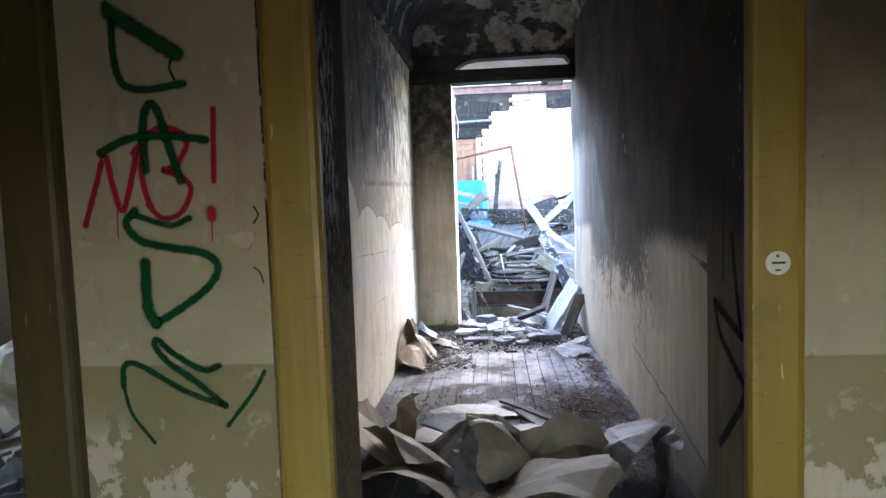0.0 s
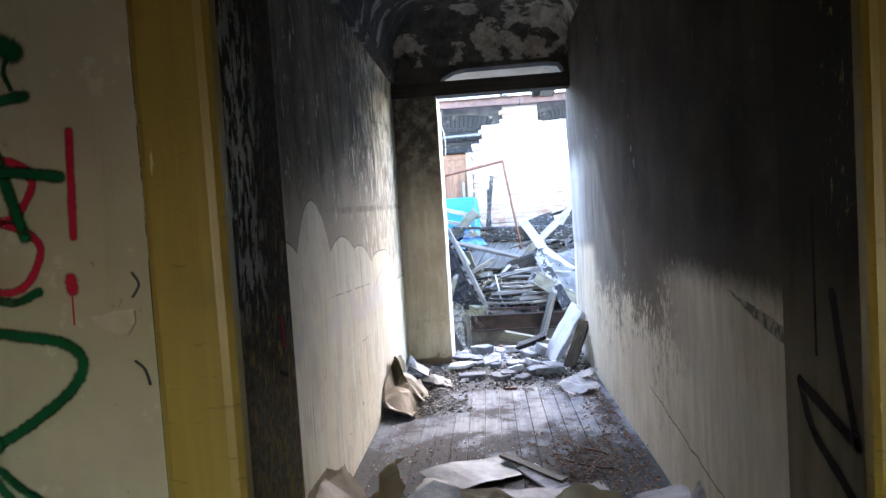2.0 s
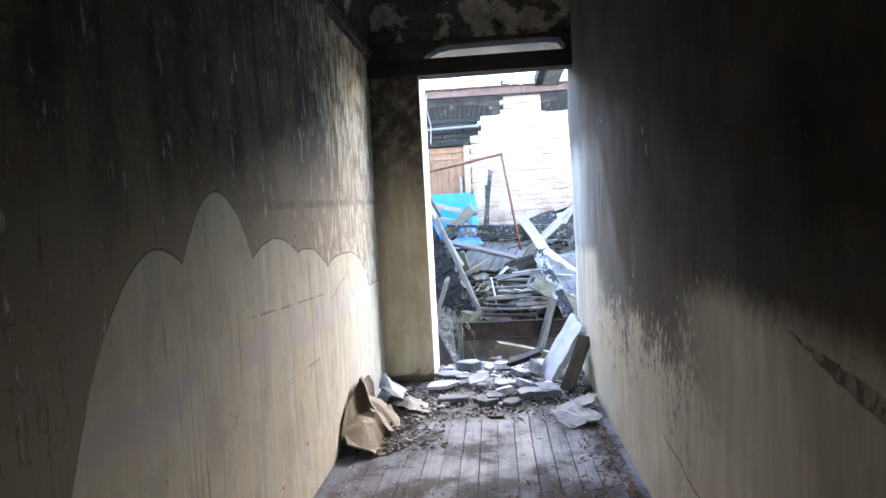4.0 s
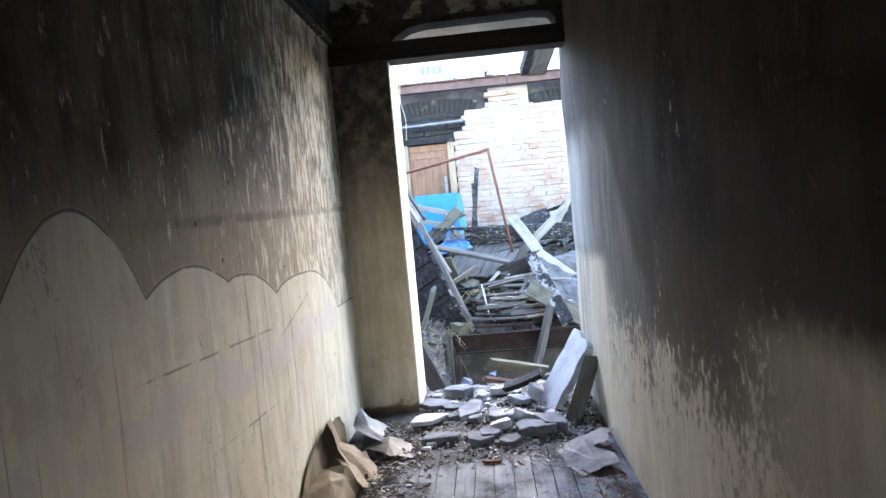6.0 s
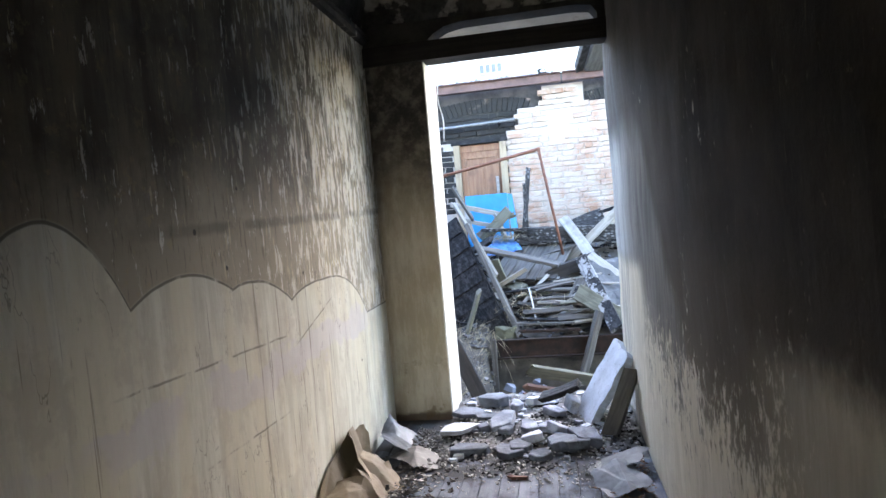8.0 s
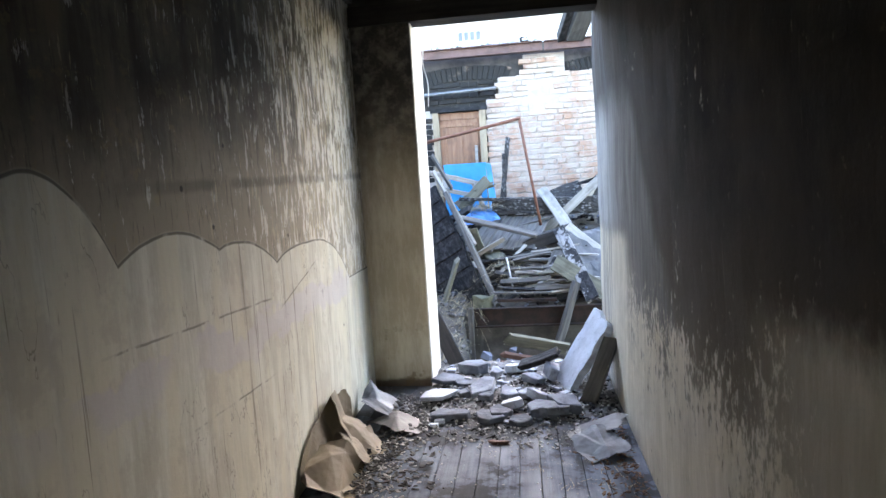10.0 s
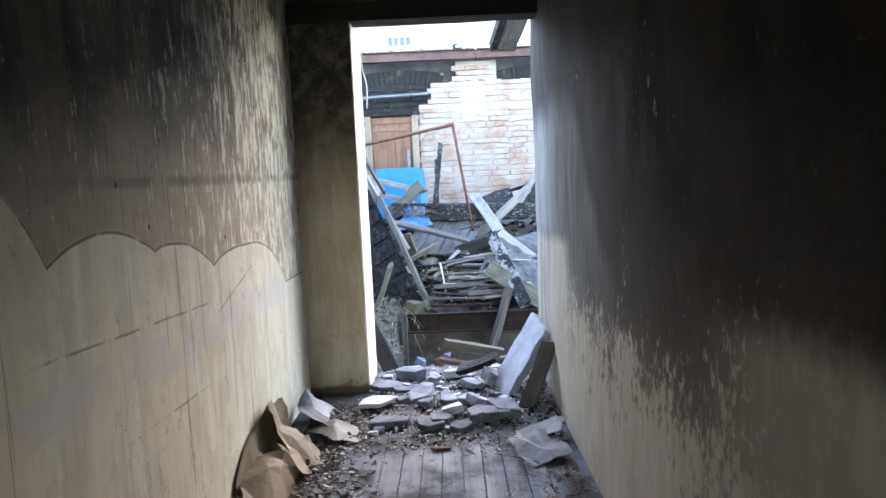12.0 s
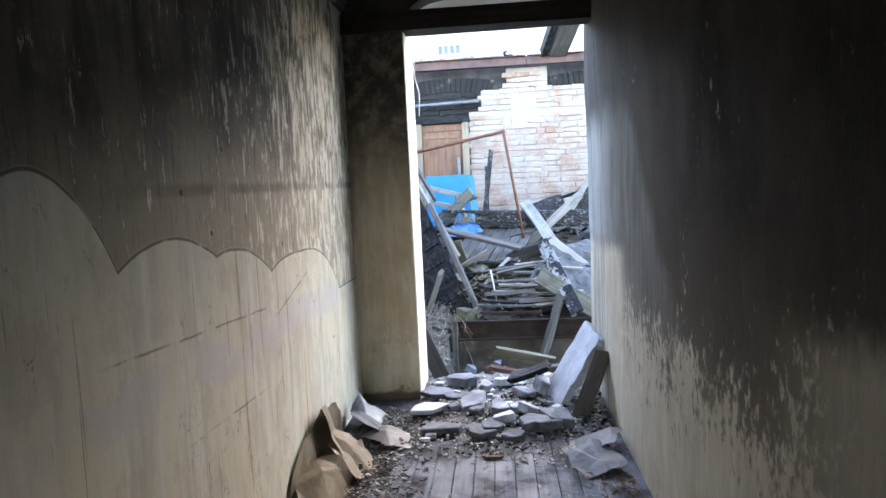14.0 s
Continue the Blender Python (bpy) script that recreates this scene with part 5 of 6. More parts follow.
chunk("mossy_block", 0.55, 2.40, -0.02, 0.26, 0.14, 0.26, 12, stone_like("mossy stone", (0.07, 0.075, 0.045), (0.14, 0.14, 0.095), (0.04, 0.04, 0.028)), "mossy grey-green stone block at the pit's edge", 6, ry=6, group="", category="stone")
tagged(link_mesh("white_cable", tube_mesh(smooth_path([(0.80, 2.8, 0.46), (0.83, 2.72, 0.3), (0.86, 2.7, 0.14), (0.96, 2.68, 0.02)]), 0.009), WHITEWIRE), "short white cable hanging out of the heap", "cable")
tagged(link_mesh("loose_wire", tube_mesh(smooth_path([(0.385, 0.44, 2.2), (0.375, 0.46, 2.08), (0.40, 0.46, 1.95), (0.395, 0.45, 1.8)]), 0.004), WHITEWIRE), "thin white wire hanging beside the reveal", "cable")
strands("hanging_fibres", "thin fibres hanging from the charred beam", "fibres", STRAW, 14, lambda r: (1.14 + r.gauss(0, .05), 3.9, 0.83), 0.16, 0.003, 13, -0.9)

strands("heap_twigs", "dry twigs and stems tangled in the heap", "twigs", STRAW, 170,
        lambda r: (r.uniform(0.45, 1.4), r.uniform(2.42, 3.1), 0.12 + r.random() * 0.3), 0.3, 0.003, 41, 0.5)
# pit and bank
for k, (p0, p1, w_, mt, lab) in enumerate((((0.80, 1.25, -0.02), (1.32, 1.45, -0.18), 0.13, MOSSWOOD, "mossy plank lying in the pit"),
                                           ((0.76, 1.15, -0.12), (1.15, 1.35, -0.26), 0.05, REDWOOD, "dark red lath lying in the pit"),
                                           ((0.74, 1.12, -0.19), (1.12, 1.3, -0.32), 0.05, REDWOOD, "dark red lath lying in the pit"),
                                           ((0.72, 1.1, -0.26), (1.1, 1.27, -0.38), 0.05, REDWOOD, "dark red lath lying in the pit"),
                                           ((1.0, 1.5, -0.3), (1.6, 1.7, -0.28), 0.16, GREYWOOD, "weathered grey plank lying in the pit"))):
    board("pit_plank", p0, p1, w_, 0.03, mt, lab, "plank", -50, "planks in the pit")
scatter("pit_rubble", "broken plaster and brick filling the pit", "rubble", CONCDARK, 260,
        lambda r: (r.uniform(0.5, 2.2), r.uniform(0.5, 2.0), -0.95 + abs(r.gauss(0, 0.1)) + 0.55 * max(0, 1 - abs(r.uniform(0.3, 1.5) - 1.0))), 0.07, 31, 0.7)
scatter("bank_rubble", "stones and crumbs on the weedy bank", "rubble", DUST, 500,
        lambda r: (lambda x, y: (x, y, ground_height(x, y) + 0.005))(r.uniform(-0.4, 0.42), r.uniform(0.6, 2.6)), 0.03, 32, 0.6)
strands("dry_grass", "dry grass and weeds on the rubble bank", "grass", STRAW, 900,
        lambda r: (lambda x, y: (x, y, ground_height(x, y)))(r.uniform(-0.2, 0.46), r.uniform(1.5, 2.6)), 0.16, 0.0025, 33, 0.8)
strands("weeds", "thin dry weed stems beside the pit", "weeds", STRAW, 26,
        lambda r: (r.uniform(0.25, 0.55), r.uniform(2.2, 2.5), ground_height(0.4, 2.35)), 0.5, 0.003, 34, 3.0)
scatter("heap_rubble", "crumbs of plaster and brick over the heap", "rubble", CONCDARK, 600,
        lambda r: (lambda x, y: (x, y, ground_height(x, y) + 0.008))(r.uniform(-0.6, 2.4), r.uniform(2.4, 5.0)), 0.028, 35, 0.6)
scatter("heap_charcoal", "charcoal bits over the heap", "charcoal", CHAR, 500,
        lambda r: (lambda x, y: (x, y, ground_height(x, y) + 0.012))(r.uniform(-0.3, 2.2), r.uniform(2.5, 4.4)), 0.05, 36, 0.5, 1.6)

# ---- the threshold ----
def mound(x, y):
    t = max(0.0, min(1.0, (y + 0.75) / 0.6)) * max(0.0, min(1.0, (x - 0.3) / 0.3))
    return 0.035 * t


bm = bmesh.new()
nx, ny = 40, 36
g = [[bm.verts.new((0.37 + 1.1 * i / nx, -0.75 + 1.16 * k / ny, 0.0)) for k in range(ny + 1)] for i in range(nx + 1)]
for row in g:
    for v in row:
        rim = min(1.0, (v.co.y + 0.75) / 0.25, (1.49 - v.co.x) / 0.03 + 0.5)
        v.co.z = -0.004 + rim * (mound(v.co.x, v.co.y) + 0.022 * noise.noise(v.co * 14) + 0.012 * noise.noise(v.co * 40))
for i in range(nx):
    for k in range(ny):
        bm.faces.new((g[i][k], g[i + 1][k], g[i + 1][k + 1], g[i][k + 1]))
ext = bmesh.ops.extrude_face_region(bm, geom=bm.faces[:])
for v in ext["geom"]:
    if isinstance(v, bmesh.types.BMVert):
        v.co.z = -0.012
tagged(link_mesh("rubble_bed", bm, DUST), "low bed of plaster dust and crumbs on the threshold", "rubble", kind="stuff")

scatter("threshold_crumbs", "plaster crumbs and splinters on the threshold", "rubble", CHIPS, 900,
        lambda r: (lambda x, y: (x, y, mound(x, y) * 0.9 + 0.004))(r.uniform(0.4, 1.44), r.triangular(-1.0, 0.38, -0.3)), 0.012, 42, 0.6, 1.2)
scatter("threshold_dirt", "dark charred crumbs on the threshold", "charcoal", CHAR, 500,
        lambda r: (lambda x, y: (x, y, mound(x, y) * 0.9 + 0.004))(r.uniform(0.4, 1.46), r.triangular(-1.0, 0.38, -0.3)), 0.014, 43, 0.5, 1.3)
GREYL, WHITEL = "broken grey screed slab lying on the floorboards", "broken whitewashed plaster slab lying on the rubble"
chunk("rubble_slab", 0.46, -0.33, 0.035, 0.25, 0.19, 0.035, 20, CONCWHITE, WHITEL, 5, rx=6)
chunk("rubble_slab", 0.555, -0.60, 0.0, 0.26, 0.13, 0.06, 4, CONCDARK, GREYL, 6)
chunk("rubble_slab", 0.76, -0.62, 0.0, 0.19, 0.14, 0.06, -12, CONCDARK, GREYL, 6)
chunk("rubble_slab", 0.82, -0.58, 0.0, 0.15, 0.14, 0.06, 10, CONCDARK, GREYL, 5)
chunk("rubble_slab", 0.925, -0.69, 0.0, 0.15, 0.12, 0.055, 0, CONCDARK, GREYL, 6)
chunk("rubble_slab", 1.045, -0.55, 0.0, 0.19, 0.28, 0.085, 20, CONCDARK, "cracked grey screed block on the floorboards", 5)
chunk("rubble_slab", 1.165, -0.50, 0.0, 0.16, 0.24, 0.09, 28, CONCDARK, "cracked grey screed block on the floorboards", 5)
chunk("rubble_slab", 0.71, -0.24, 0.03, 0.22, 0.16, 0.07, 35, CONCRETE, WHITEL, 5, rx=8, ry=-12)
chunk("rubble_slab", 0.60, -0.3, 0.02, 0.09, 0.08, 0.07, 0, CONCDARK, "rounded lump of grey screed", 6)
chunk("rubble_slab", 0.74, -0.36, 0.02, 0.11, 0.09, 0.06, 50, CONCDARK, "rounded lump of grey screed", 6)
chunk("rubble_slab", 0.61, 0.15, 0.03, 0.24, 0.18, 0.1, 0, CONCDARK, "domed lump of grey screed at the sill", 7, ry=4)
chunk("rubble_slab", 0.50, -0.02, 0.03, 0.26, 0.16, 0.035, 8, CONCDARK, GREYL, 6, rx=5)
chunk("rubble_slab", 0.62, -0.10, 0.03, 0.22, 0.12, 0.03, -15, CONCDARK, GREYL, 6)
chunk("rubble_slab", 1.0, -0.10, 0.04, 0.16, 0.12, 0.06, -10, CONCRETE, WHITEL, 5, ry=8)
chunk("rubble_slab", 1.12, -0.06, 0.05, 0.15, 0.16, 0.10, 40, CONCRETE, WHITEL, 4, rx=10, ry=14)
chunk("rubble_slab", 0.90, 0.12, 0.04, 0.2, 0.12, 0.07, 20, CONCWHITE, WHITEL, 6, rx=-8)
chunk("rubble_slab", 0.78, 0.02, 0.04, 0.12, 0.1, 0.06, 65, CONCRETE, WHITEL, 5, rx=14)
chunk("rubble_slab", 0.86, -0.3, 0.03, 0.16, 0.12, 0.05, -30, CONCRETE, WHITEL, 6, rx=9)
chunk("rubble_slab", 0.97, -0.33, 0.03, 0.12, 0.1, 0.05, 12, CONCRETE, WHITEL, 5, ry=-10)
chunk("brick_piece", 0.815, -0.93, 0.0, 0.12, 0.035, 0.022, -4, REDWOOD, "dark burnt wood chip on the floorboards", 6, category="wood chip", group="")
chunk("rubble_slab", 1.10, -0.56, 0.01, 0.25, 0.2, 0.075, 24, CONCDARK, "cracked blue-grey screed slab on the floorboards", 6, rx=-14, ry=6)
chunk("rubble_slab", 1.02, -0.40, 0.03, 0.15, 0.11, 0.06, -35, CONCRETE, WHITEL, 5, rx=-16, ry=10)
chunk("rubble_slab", 0.90, -0.48, 0.02, 0.17, 0.13, 0.055, 62, CONCWHITE, WHITEL, 5, rx=-18)
r = random.Random(77)
for k in range(84):
    x, y = r.uniform(0.42, 1.3), r.uniform(-0.7, 0.36)
    s = r.uniform(0.022, 0.075)
    chunk("rubble_piece", x, y, mound(x, y) - 0.004, s, s * r.uniform(.6, 1), s * r.uniform(.3, .6), r.uniform(0, 360), r.choice((CONCRETE, CONCDARK, CONCWHITE)), "small broken plaster piece on the threshold", 5, group="small rubble pieces")
board("burnt_board", (0.92, 0.1, 0.09), (1.18, -0.02, 0.2), 0.09, 0.035, CHAR, "short burnt board lying on the rubble", roll=20)


def slab_from(c, u, v, th, name, material, label, category):
    """A thick slab with one corner at c and edges along u and v, its broken edge uneven."""
    c, u, v = Vector(c), Vector(u), Vector(v)
    n = u.cross(v).normalized() * th
    bm = bmesh.new()
    steps = 10
    outline = [c + u * t for t in [i / steps for i in range(steps)]] + [c + u + v * t for t in [i / steps for i in range(steps)]]
    outline += [c + u + v - u * t for t in [i / steps for i in range(steps)]] + [c + v - v * t for t in [i / steps for i in range(steps)]]
    rr = random.Random(4)
    outline = [p + (u.normalized() * rr.uniform(-.014, .014) + v.normalized() * rr.uniform(-.012, .012)) for p in outline]
    a = [bm.verts.new(p) for p in outline]
    b = [bm.verts.new(p - n + Vector((rr.uniform(-.006, .006), rr.uniform(-.006, .006), 0))) for p in outline]
    bm.faces.new(a)
    bm.faces.new(b[::-1])
    for i in range(len(a)):
        j = (i + 1) % len(a)
        bm.faces.new((a[i], b[i], b[j], a[j]))
    return tagged(link_mesh(name, bm, material), label, category)


slab_from((1.185, -0.27, 0.0), (0.265, 0.07, 0.40), (-0.05, 0.26, 0.05), 0.045, "leaning_slab", CONCWHITE, "large whitewashed plaster slab leaning on the corridor wall", "slab")
board("leaning_timber", (1.285, -0.44, 0.01), (1.47, -0.28, 0.345), 0.085, 0.06, GREYWOOD, "short grey timber leaning beside the slab", roll=30)
board("leaning_timber", (1.30, -0.36, 0.01), (1.40, -0.29, 0.22), 0.05, 0.03, PALEWOOD, "short pale timber piece leaning beside the slab", roll=50)

# ---- litter in the corridor ----
BROWN = "stiff crumpled brown paper slumped against the wall"
HEAP = "large crumpled brown paper heaped on the floorboards"
FLATP = "flattened dusty grey paper on the floorboards"
for x, y, z, w_, d_, h_, turn, sd, mt, lab, cat in (
        (0.12, -1.20, 0.10, 0.34, 0.50, 0.22, (0, 40, 6), 12, KRAFT, BROWN, "paper"),
        (0.10, -1.00, 0.15, 0.28, 0.26, 0.15, (0, 58, -12), 17, KRAFT, BROWN, "paper"),
        (0.14, -1.38, 0.07, 0.24, 0.28, 0.16, (8, 30, 20), 19, KRAFT, BROWN, "paper"),
        (0.20, -1.08, 0.06, 0.18, 0.24, 0.13, (0, 28, -30), 20, KRAFT, BROWN, "paper"),
        (0.19, -0.52, 0.05, 0.30, 0.34, 0.12, (0, 25, 10), 23, FOIL, "crumpled clear plastic film by the pier", "plastic film"),
        (0.30, -0.72, 0.03, 0.22, 0.26, 0.07, (0, 5, 40), 25, KRAFTGREY, "torn dusty paper beside the pier", "paper"),
        (1.29, -1.02, 0.03, 0.20, 0.26, 0.07, (0, -8, 20), 29, DUSTYFILM, "dirty torn plastic film near the wall", "plastic film"),
        (1.30, -0.84, 0.035, 0.26, 0.18, 0.09, (0, -5, -20), 31, KRAFTGREY, "dusty crumpled paper near the wall", "paper"),
        (0.15, -3.00, 0.12, 0.40, 0.42, 0.18, (0, 44, -20), 41, KRAFT, HEAP, "paper"),
        (0.27, -2.92, 0.13, 0.26, 0.40, 0.16, (12, -56, 15), 43, KRAFT, HEAP, "paper"),
        (0.36, -3.24, 0.10, 0.36, 0.44, 0.22, (8, 20, 35), 44, KRAFT, HEAP, "paper"),
        (0.58, -3.28, 0.09, 0.42, 0.34, 0.22, (24, -8, -12), 47, KRAFTGREY, "dusty grey-brown paper heaped on the floorboards", "paper"),
        (0.78, -3.22, 0.10, 0.40, 0.32, 0.20, (30, 10, 20), 49, KRAFT, HEAP, "paper"),
        (1.00, -3.26, 0.09, 0.44, 0.36, 0.19, (20, -12, 10), 53, KRAFT, HEAP, "paper"),
        (0.44, -3.52, 0.10, 0.50, 0.40, 0.24, (0, 12, 20), 59, KRAFT, HEAP, "paper"),
        (0.86, -3.54, 0.09, 0.56, 0.40, 0.22, (6, 0, -8), 57, KRAFT, HEAP, "paper"),
        (1.28, -3.14, 0.10, 0.30, 0.36, 0.18, (0, -50, 10), 61, KRAFTGREY, "dusty grey-brown paper slumped by the wall", "paper"),
        (1.38, -3.36, 0.11, 0.28, 0.36, 0.14, (0, -62, -8), 63, KRAFTGREY, "dusty grey-brown paper slumped by the wall", "paper"),
        (0.62, -2.72, 0.012, 0.62, 0.34, 0.045, (0, 0, -14), 67, KRAFTGREY, FLATP, "paper"),
        (0.92, -2.84, 0.014, 0.60, 0.42, 0.05, (0, 0, 16), 71, KRAFTGREY, FLATP, "paper"),
        (0.60, -2.40, 0.010, 0.44, 0.30, 0.04, (0, 0, 30), 73, DUSTYFILM, "dirty crumpled film spread on the floorboards", "plastic film")):
    paper({"paper": "crumpled_paper", "plastic film": "plastic_film"}[cat], x, y, z, w_, d_, h_, turn, sd, mt, lab, cat)
board("loose_board", (0.40, -2.92, 0.16), (0.70, -3.16, 0.13), 0.16, 0.012, CONCRETE, "pale dusty hardboard piece on the paper heap", roll=8)
board("loose_lath", (0.72, -2.22, 0.02), (1.02, -2.54, 0.02), 0.045, 0.014, GREYWOOD, "weathered grey lath lying on the floor papers", "lath")
board("loose_lath", (0.84, -2.36, 0.012), (1.0, -2.60, 0.012), 0.11, 0.01, CONCRETE, "pale dusty hardboard strip on the floor papers", "lath")
for x0, y0, x1, y1 in ((1.04, -2.28, 1.26, -2.44), (1.1, -2.46, 1.22, -2.3), (1.16, -2.12, 1.26, -2.28)):
    board("thin_stick", (x0, y0, 0.012), (x1, y1, 0.02), 0.008, 0.007, REDWOOD, "thin dark stick among the dry leaves", "stick", group="sticks on the floor")

scatter("floor_chips", "paint flakes and plaster crumbs on the floorboards", "litter", CHIPS, 420,
        lambda r: (r.uniform(0.05, 1.43), -3.4 + 2.6 * r.random(), 0.002), 0.006, 51, 0.3)
scatter("floor_chips", "paint flakes in front of the broken slabs", "litter", CHIPS, 260,
        lambda r: (0.95 + r.gauss(0, 0.25), -0.86 + r.gauss(0, 0.09), 0.003), 0.009, 56, 0.4)
scatter("left_litter", "torn paper scraps and crumbs along the wall", "litter", DUST, 700,
        lambda r: (min(0.62, max(0.03, 0.2 + abs(r.gauss(0, .14)))), r.uniform(-1.45, -0.2), abs(r.gauss(0, 0.014))), 0.015, 52, 0.35, 1.3)
scatter("left_litter", "pale paint flakes along the wall", "litter", CHIPS, 260,
        lambda r: (min(0.6, max(0.03, 0.24 + abs(r.gauss(0, .12)))), r.uniform(-1.5, -0.3), abs(r.gauss(0, 0.012))), 0.012, 57, 0.3, 1.4)


def leaf_place(r):
    """Leaves gather in a heap, in a band along the wall and here and there."""
    k = r.random()
    if k < 0.42:
        return (1.14 + r.gauss(0, 0.12), -2.32 + r.gauss(0, 0.2), abs(r.gauss(0, 0.014)))
    if k < 0.9:
        return (1.44 - min(0.4, abs(r.gauss(0, 0.1))), r.uniform(-3.3, -0.6), abs(r.gauss(0, 0.01)))
    return (r.uniform(0.1, 1.4), r.uniform(-3.0, -2.0), 0.003)


scatter("leaf_litter", "dry leaves and dirt along the wall", "leaves", LEAFDRY, 1700, leaf_place, 0.0115, 53, 0.2, 1.5)
scatter("dirt_litter", "dark dirt scattered on the floorboards", "dirt", SOIL, 700,
        lambda r: (0.45 + r.gauss(0, .3) if r.random() < .6 else r.uniform(.1, 1.4), r.uniform(-3.3, -1.9), 0.001), 0.007, 54, 0.3)
strands("straw_litter", "straw and thin twigs on the floor", "straw", STRAW, 120,
        lambda r: (1.40 - min(0.6, abs(r.gauss(0, .2))), r.uniform(-3.2, -0.7), 0.006), 0.1, 0.002, 55, 0.02)

# ---- marks on the front wall ----
def ribbon(points, width, taper=0.75):
    """A flat stroke in the x-z plane with round ends; v runs across it."""
    width = width * 1.6
    pts = smooth_path([(x, 0, z) for x, z in points], 7)
    bm = bmesh.new()
    uv = bm.loops.layers.uv.new("UVMap")
    n = len(pts)
    rows = []
    for i, p in enumerate(pts):
        d = (pts[min(i + 1, n - 1)] - pts[max(i - 1, 0)]).normalized()
        s = Vector((d.z, 0, -d.x)) * width * 0.5 * (1 - (1 - taper) * abs(math.sin(i * 0.9 + len(points)) * 0.5))
        rows.append((bm.verts.new(p + s), bm.verts.new(p - s)))

    def face(vs, ts):
        for loop, t in zip(bm.faces.new(vs).loops, ts):
            loop[uv].uv = (0.5, t)
    for i in range(n - 1):
        face((rows[i][0], rows[i + 1][0], rows[i + 1][1], rows[i][1]), (0, 0, 1, 1))
    for at, row, sign in ((0, rows[0], -1), (n - 1, rows[-1], 1)):
        d = (pts[min(at + 1, n - 1)] - pts[max(at - 1, 0)]).normalized() * sign
        s = row[0].co - pts[at]
        mid = bm.verts.new(pts[at])
        rim = [row[0]] + [bm.verts.new(pts[at] + s * math.cos(a) + d * s.length * math.sin(a)) for a in [math.pi * k / 7 for k in range(1, 7)]] + [row[1]]
        for a, b in zip(rim, rim[1:]):
            face((mid, a, b), (0.5, 0, 0))
    return bm


GREEN = [
    ([(-0.128, 1.650), (-0.117, 1.622), (-0.117, 1.548), (-0.110, 1.497), (-0.091, 1.468), (-0.041, 1.459), (0.042, 1.468)], 0.016),
    ([(-0.121, 1.632), (-0.061, 1.594), (0.002, 1.551), (0.030, 1.534)], 0.032),
    ([(0.020, 1.528), (0.012, 1.504), (0.021, 1.479)], 0.006),
    ([(-0.059, 1.281), (-0.059, 1.376), (-0.044, 1.424), (-0.023, 1.412), (0.000, 1.329), (0.022, 1.255)], 0.018),
    ([(-0.163, 1.323), (-0.091, 1.352), (0.002, 1.354), (0.086, 1.342)], 0.017),
    ([(-0.090, 1.190), (-0.113, 1.161), (-0.081, 1.121), (-0.015, 1.104), (0.064, 1.089), (0.096, 1.058), (0.072, 1.013), (0.002, 0.963), (-0.057, 0.931)], 0.017),
    ([(-0.057, 0.931), (-0.075, 0.971), (-0.074, 1.069)], 0.024),
    ([(-0.097, 1.182), (-0.012, 1.155), (0.036, 1.169)], 0.013),
    ([(0.085, 0.830), (0.047, 0.821), (-0.018, 0.858), (-0.057, 0.892), (-0.063, 0.876), (-0.033, 0.838), (0.031, 0.791), (0.095, 0.737)], 0.014),
    ([(0.095, 0.737), (0.003, 0.771), (-0.102, 0.833), (-0.140, 0.833), (-0.146, 0.786)], 0.013),
    ([(-0.146, 0.786), (-0.129, 0.719), (-0.080, 0.651)], 0.008),
    ([(0.191, 0.815), (0.164, 0.770), (0.099, 0.690)], 0.009),
]
RED = [
    ([(-0.211, 1.160), (-0.180, 1.247), (-0.153, 1.316), (-0.139, 1.246), (-0.119, 1.191), (-0.088, 1.282), (-0.076, 1.330), (-0.066, 1.243), (-0.052, 1.198)], 0.014),
    ([(-0.087, 1.320), (-0.030, 1.371), (0.022, 1.364), (0.040, 1.334), (0.011, 1.288), (-0.019, 1.279), (0.022, 1.263), (0.044, 1.233), (0.017, 1.182), (-0.027, 1.171), (-0.059, 1.202)], 0.013),
    ([(0.106, 1.410), (0.098, 1.250)], 0.013),
    ([(0.088, 1.186), (0.089, 1.169)], 0.02),
    ([(0.088, 1.174), (0.087, 1.116)], 0.003),
    ([(-0.132, 1.194), (-0.135, 1.129)], 0.003),
]
def on_front(pts):
    """Strokes are drawn on a slightly smaller grid about (0.66, 1.23)."""
    return [(0.66 + (x - 0.66) * 1.03, 1.23 + (z - 1.23) * 1.03) for x, z in pts]


for i, (pts, w_) in enumerate(RED):
    part("spray_stroke", ribbon(on_front(pts), w_), REDSPRAY, wall_front, "crimson sprayed stroke").location = (0, FY0 - 0.0015 - 0.00012 * i, 0)
for i, (pts, w_) in enumerate(GREEN):
    part("spray_stroke", ribbon(on_front(pts), w_ * 1.12), GREENSPRAY, wall_front, "dark green sprayed stroke").location = (0, FY0 - 0.0030 - 0.00012 * i, 0)

for pts, w_ in (([(-4.319, 1.231), (-4.319, 1.131), (-4.318, 0.974)], 0.008),
                ([(-4.374, 1.082), (-4.405, 0.952), (-4.432, 0.857)], 0.02), ([(-4.432, 0.857), (-4.257, 0.912)], 0.022),
                ([(-4.257, 0.912), (-4.297, 0.836), (-4.394, 0.779), (-4.448, 0.722), (-4.294, 0.561)], 0.022)):
    ob = part("spray_stroke", ribbon(pts, w_), PURPLESPRAY, bpy.data.objects["lining_right"], "dark purple sprayed stroke")
    ob.matrix_world = Matrix.Translation((1.2705, 0, 0)) @ Matrix.Rotation(radians(90), 4, "Z")

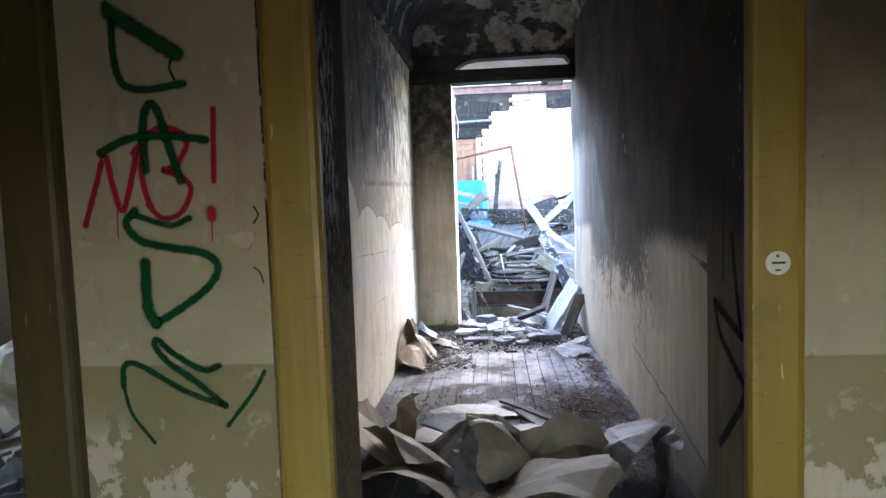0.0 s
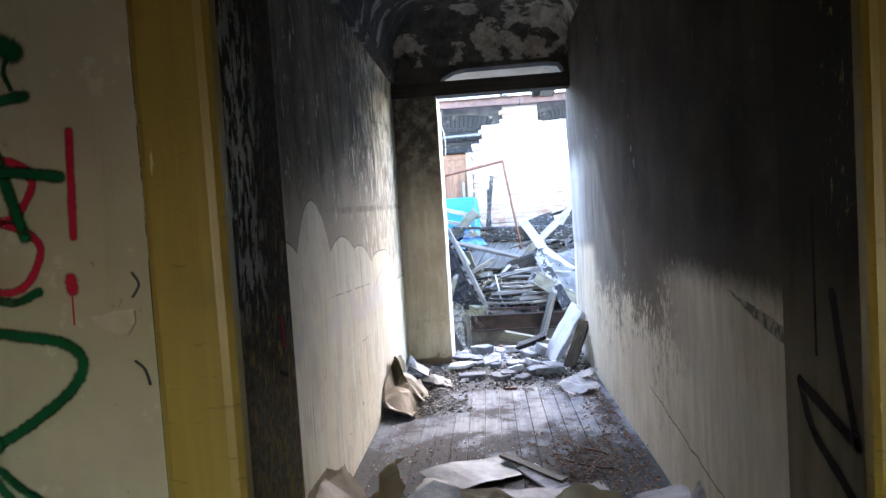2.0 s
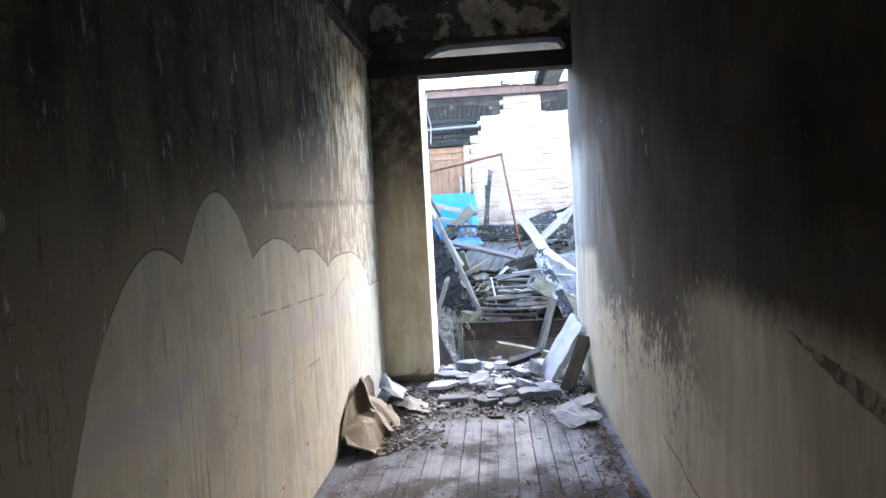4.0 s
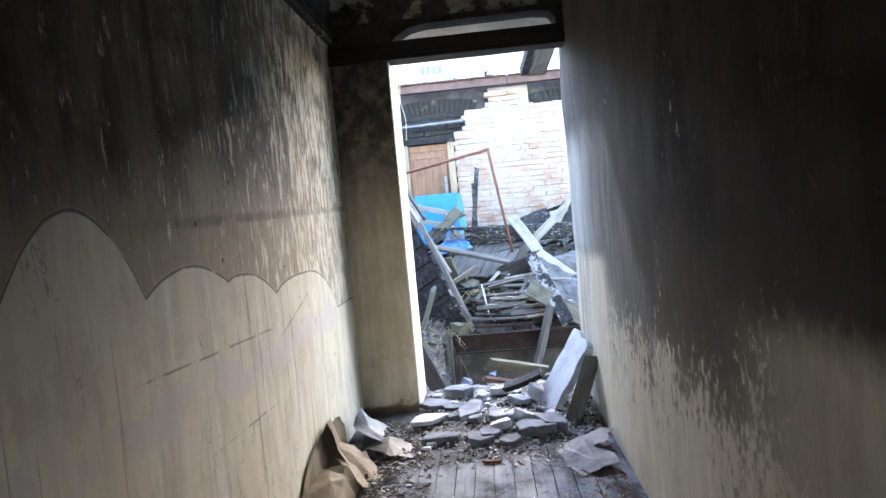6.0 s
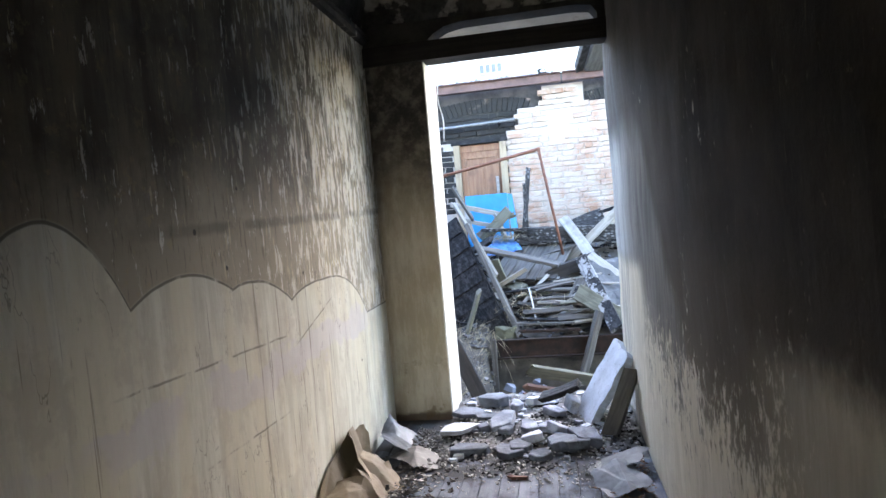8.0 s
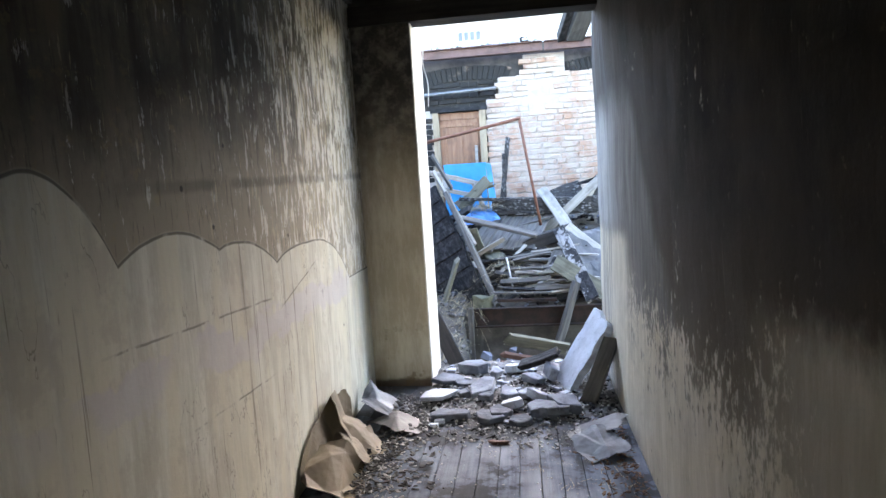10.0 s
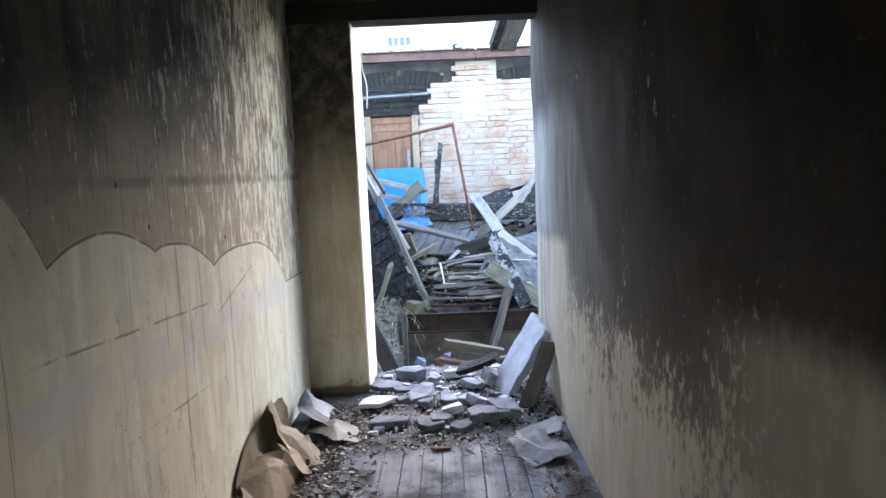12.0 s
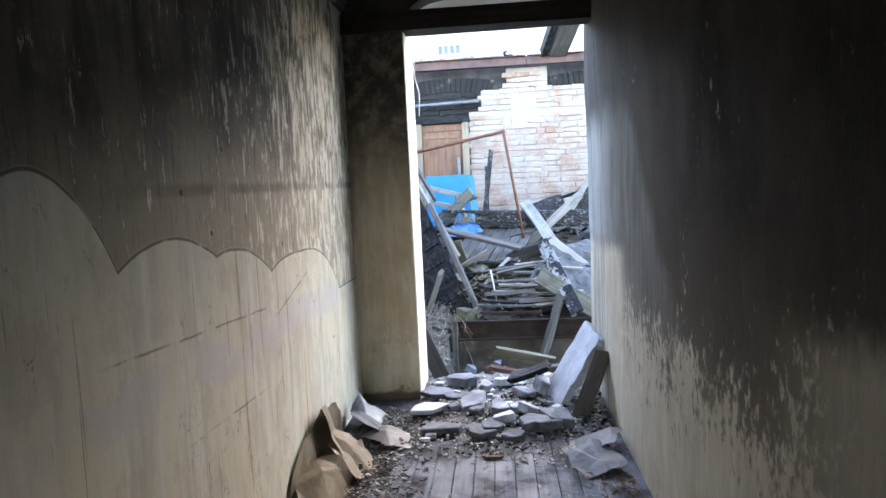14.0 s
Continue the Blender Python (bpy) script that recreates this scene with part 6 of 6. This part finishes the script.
for pts, w_, mt in (([(-4.26, 1.075), (-4.255, 1.02)], 0.012, REDSPRAY), ([(-4.29, 0.98), (-4.25, 0.965)], 0.007, PURPLESPRAY)):
    ob = part("spray_stroke", ribbon(pts, w_), mt, bpy.data.objects["lining_left"], "small sprayed mark")
    ob.matrix_world = Matrix.Translation((0.3375, 0, 0)) @ Matrix.Rotation(radians(90), 4, "Z")

e = empty("round_sticker", (1.322, FY0 - 0.0372, 1.03), "small round white sticker with worn black print", "sticker")
bm = bmesh.new()
bmesh.ops.create_cone(bm, cap_ends=True, segments=28, radius1=0.0255, radius2=0.0255, depth=0.001, matrix=Matrix.Rotation(radians(90), 4, "X"))
part("paper", bm, STICKERWHITE, e)
part("print", boxes((-0.013, 0.015, -0.0012, -0.0007, -0.002, 0.003)), INK, e)
part("print", boxes((-0.004, 0.002, -0.0012, -0.0007, 0.012, 0.018)), INK, e)
part("print", boxes((-0.006, 0.006, -0.0012, -0.0007, -0.017, -0.013)), INK, e)
bm = chunk_mesh(0.075, 0.042, 0.006, 7, 90)
ob = part("plaster_flake", bm, plaster("bare cream plaster", (0.4, 0.34, 0.24), (0.5, 0.43, 0.31), (0.25, 0.19, 0.11), 12), wall_front, "raised pale plaster flake")
ob.matrix_world = pose(0.14, FY0 + 0.001, 1.115, 90, 0, 0)
for pts in ([(0.172, 1.19), (0.182, 1.17), (0.17, 1.15)], [(0.165, 1.05), (0.18, 1.035), (0.187, 1.01)]):
    part("paint_curl", tube_mesh(smooth_path([(x, FY0 - 0.004, z) for x, z in pts], 6), 0.0022, 5), INK, wall_front, "dark curled paint crack")

# ---- side room beyond the other doorway ----
crumple("pale_curtain", -1.75, -2.9, 0.32, 0.5, 0.7, 0.2, 0, 83, REVEAL, "pale crumpled curtain heaped in the side room", "curtain", ry=35, folds=7, group="")
scatter("side_room_rubbish", "rubbish and plaster heaped in the side room", "rubble", CONCDARK, 500,
        lambda r: (r.uniform(-2.9, -0.5), r.uniform(-3.9, -0.6), abs(r.gauss(0, 0.12))), 0.08, 84, 0.5)

# ---- floorboards ----
def floorboards():
    y0, y1, n = -4.2, 0.4, 16
    w = W / n
    bm = bmesh.new()
    vs, fs = box(bm, -w / 2 + 0.0009, w / 2 - 0.0009, y0, y1, -0.022, 0.0)
    bmesh.ops.bevel(bm, geom=[e for e in bm.edges if abs(e.verts[0].co.y - e.verts[1].co.y) > 1 and e.verts[0].co.z > -0.01], offset=0.0018, segments=1, affect="EDGES")
    first = link_mesh("floorboard", bm, FLOORB, floor)
    for i in range(n):
        ob = first if i == 0 else new("floorboard", first.data)
        ob.parent = floor
        ob.location = (w * (i + 0.5), 0, random.uniform(-0.003, 0.001))


floorboards()


# ---- bricks ----
def brick_piece(w, d, h, seed):
    r = random.Random(seed)
    bm = bmesh.new()
    vs, fs = box(bm, -w / 2, w / 2, 0, d, -h / 2, h / 2)
    bmesh.ops.bevel(bm, geom=[e for e in bm.edges if max(e.verts[0].co.y, e.verts[1].co.y) < 0.001], offset=0.006, segments=1, affect="EDGES")
    for v in bm.verts:
        v.co += Vector((r.uniform(-.009, .009), r.uniform(-.005, .005), r.uniform(-.007, .007)))
    me = bpy.data.meshes.new("brick")
    bmesh.ops.recalc_face_normals(bm, faces=bm.faces)
    bm.to_mesh(me)
    bm.free()
    return me


def lay(parent, x0, x1, z0, z1, y, material, seed, skip=lambda x, z: False, widths=(0.235, 0.112)):
    """Courses of bricks, headers and stretchers in turn, each a child of the wall."""
    r = random.Random(seed)
    kinds = []
    for w in widths:
        for k in range(4):
            me = brick_piece(w, 0.1, 0.062, seed * 10 + k)
            me.materials.append(material)
            kinds.append((w, me))
    z, c, count = z0 + 0.036, 0, 0
    while z < z1 - 0.02:
        long_course = c % 2
        x = x0 + (0.0 if long_course else -0.06)
        while x < x1 - 0.05:
            w, me = r.choice(kinds[:4]) if (long_course or r.random() < 0.45) else r.choice(kinds[4:])
            cx = x + w / 2
            if cx - w / 2 > x0 - 0.07 and cx + w / 2 < x1 + 0.08 and not skip(cx, z):
                ob = new("brick", me)
                ob.parent = parent
                ob.location = (cx + r.uniform(-0.006, 0.006), y + r.uniform(-0.014, 0.005), z + r.uniform(-0.005, 0.005))
                ob.rotation_euler = (0, radians(r.uniform(-2.2, 2.2)), radians(r.uniform(-2.5, 2.5)))
                count += 1
            x += w + 0.012
        z += 0.075
        c += 1
    return count


on_patch = lambda x, z: 1.14 < x < 1.46 and 2.2 < z < 2.56
lay(wall_yard, 0.57, 2.45, 0.85, 2.4, 5.198, PALEBRICK, 3, on_patch)
lay(wall_yard, 0.75, 2.45, 2.4, 2.685, 5.198, PALEBRICK, 4, on_patch)
lay(wall_yard, 1.1, 1.66, 2.69, 2.965, 5.185, PALEBRICK, 5, widths=(0.172, 0.172))
lay(wall_yard, -0.9, -0.22, 1.3, 2.3, 5.198, SOOTBRICK, 6)


def flat_arch(cx, z0, span, n, seed):
    """Bricks on edge, fanned out, of a soot-black arch."""
    r = random.Random(seed)
    me = brick_piece(0.062, 0.1, 0.2, seed)
    me.materials.append(SOOTBRICK)
    for k in range(n):
        t = (k + 0.5) / n - 0.5
        ob = new("brick", me)
        ob.parent = wall_dark
        ob.location = (cx + span * t, 5.31 + r.uniform(-.01, .006), z0 + 0.08 - 0.22 * t * t)
        ob.rotation_euler = (0, radians(46 * t), 0)


flat_arch(0.28, 2.72, 1.25, 17, 11)
flat_arch(2.25, 2.72, 1.15, 16, 12)
lay(wall_dark, -0.6, 0.72, 2.31, 2.68, 5.31, SOOTBRICK, 7)
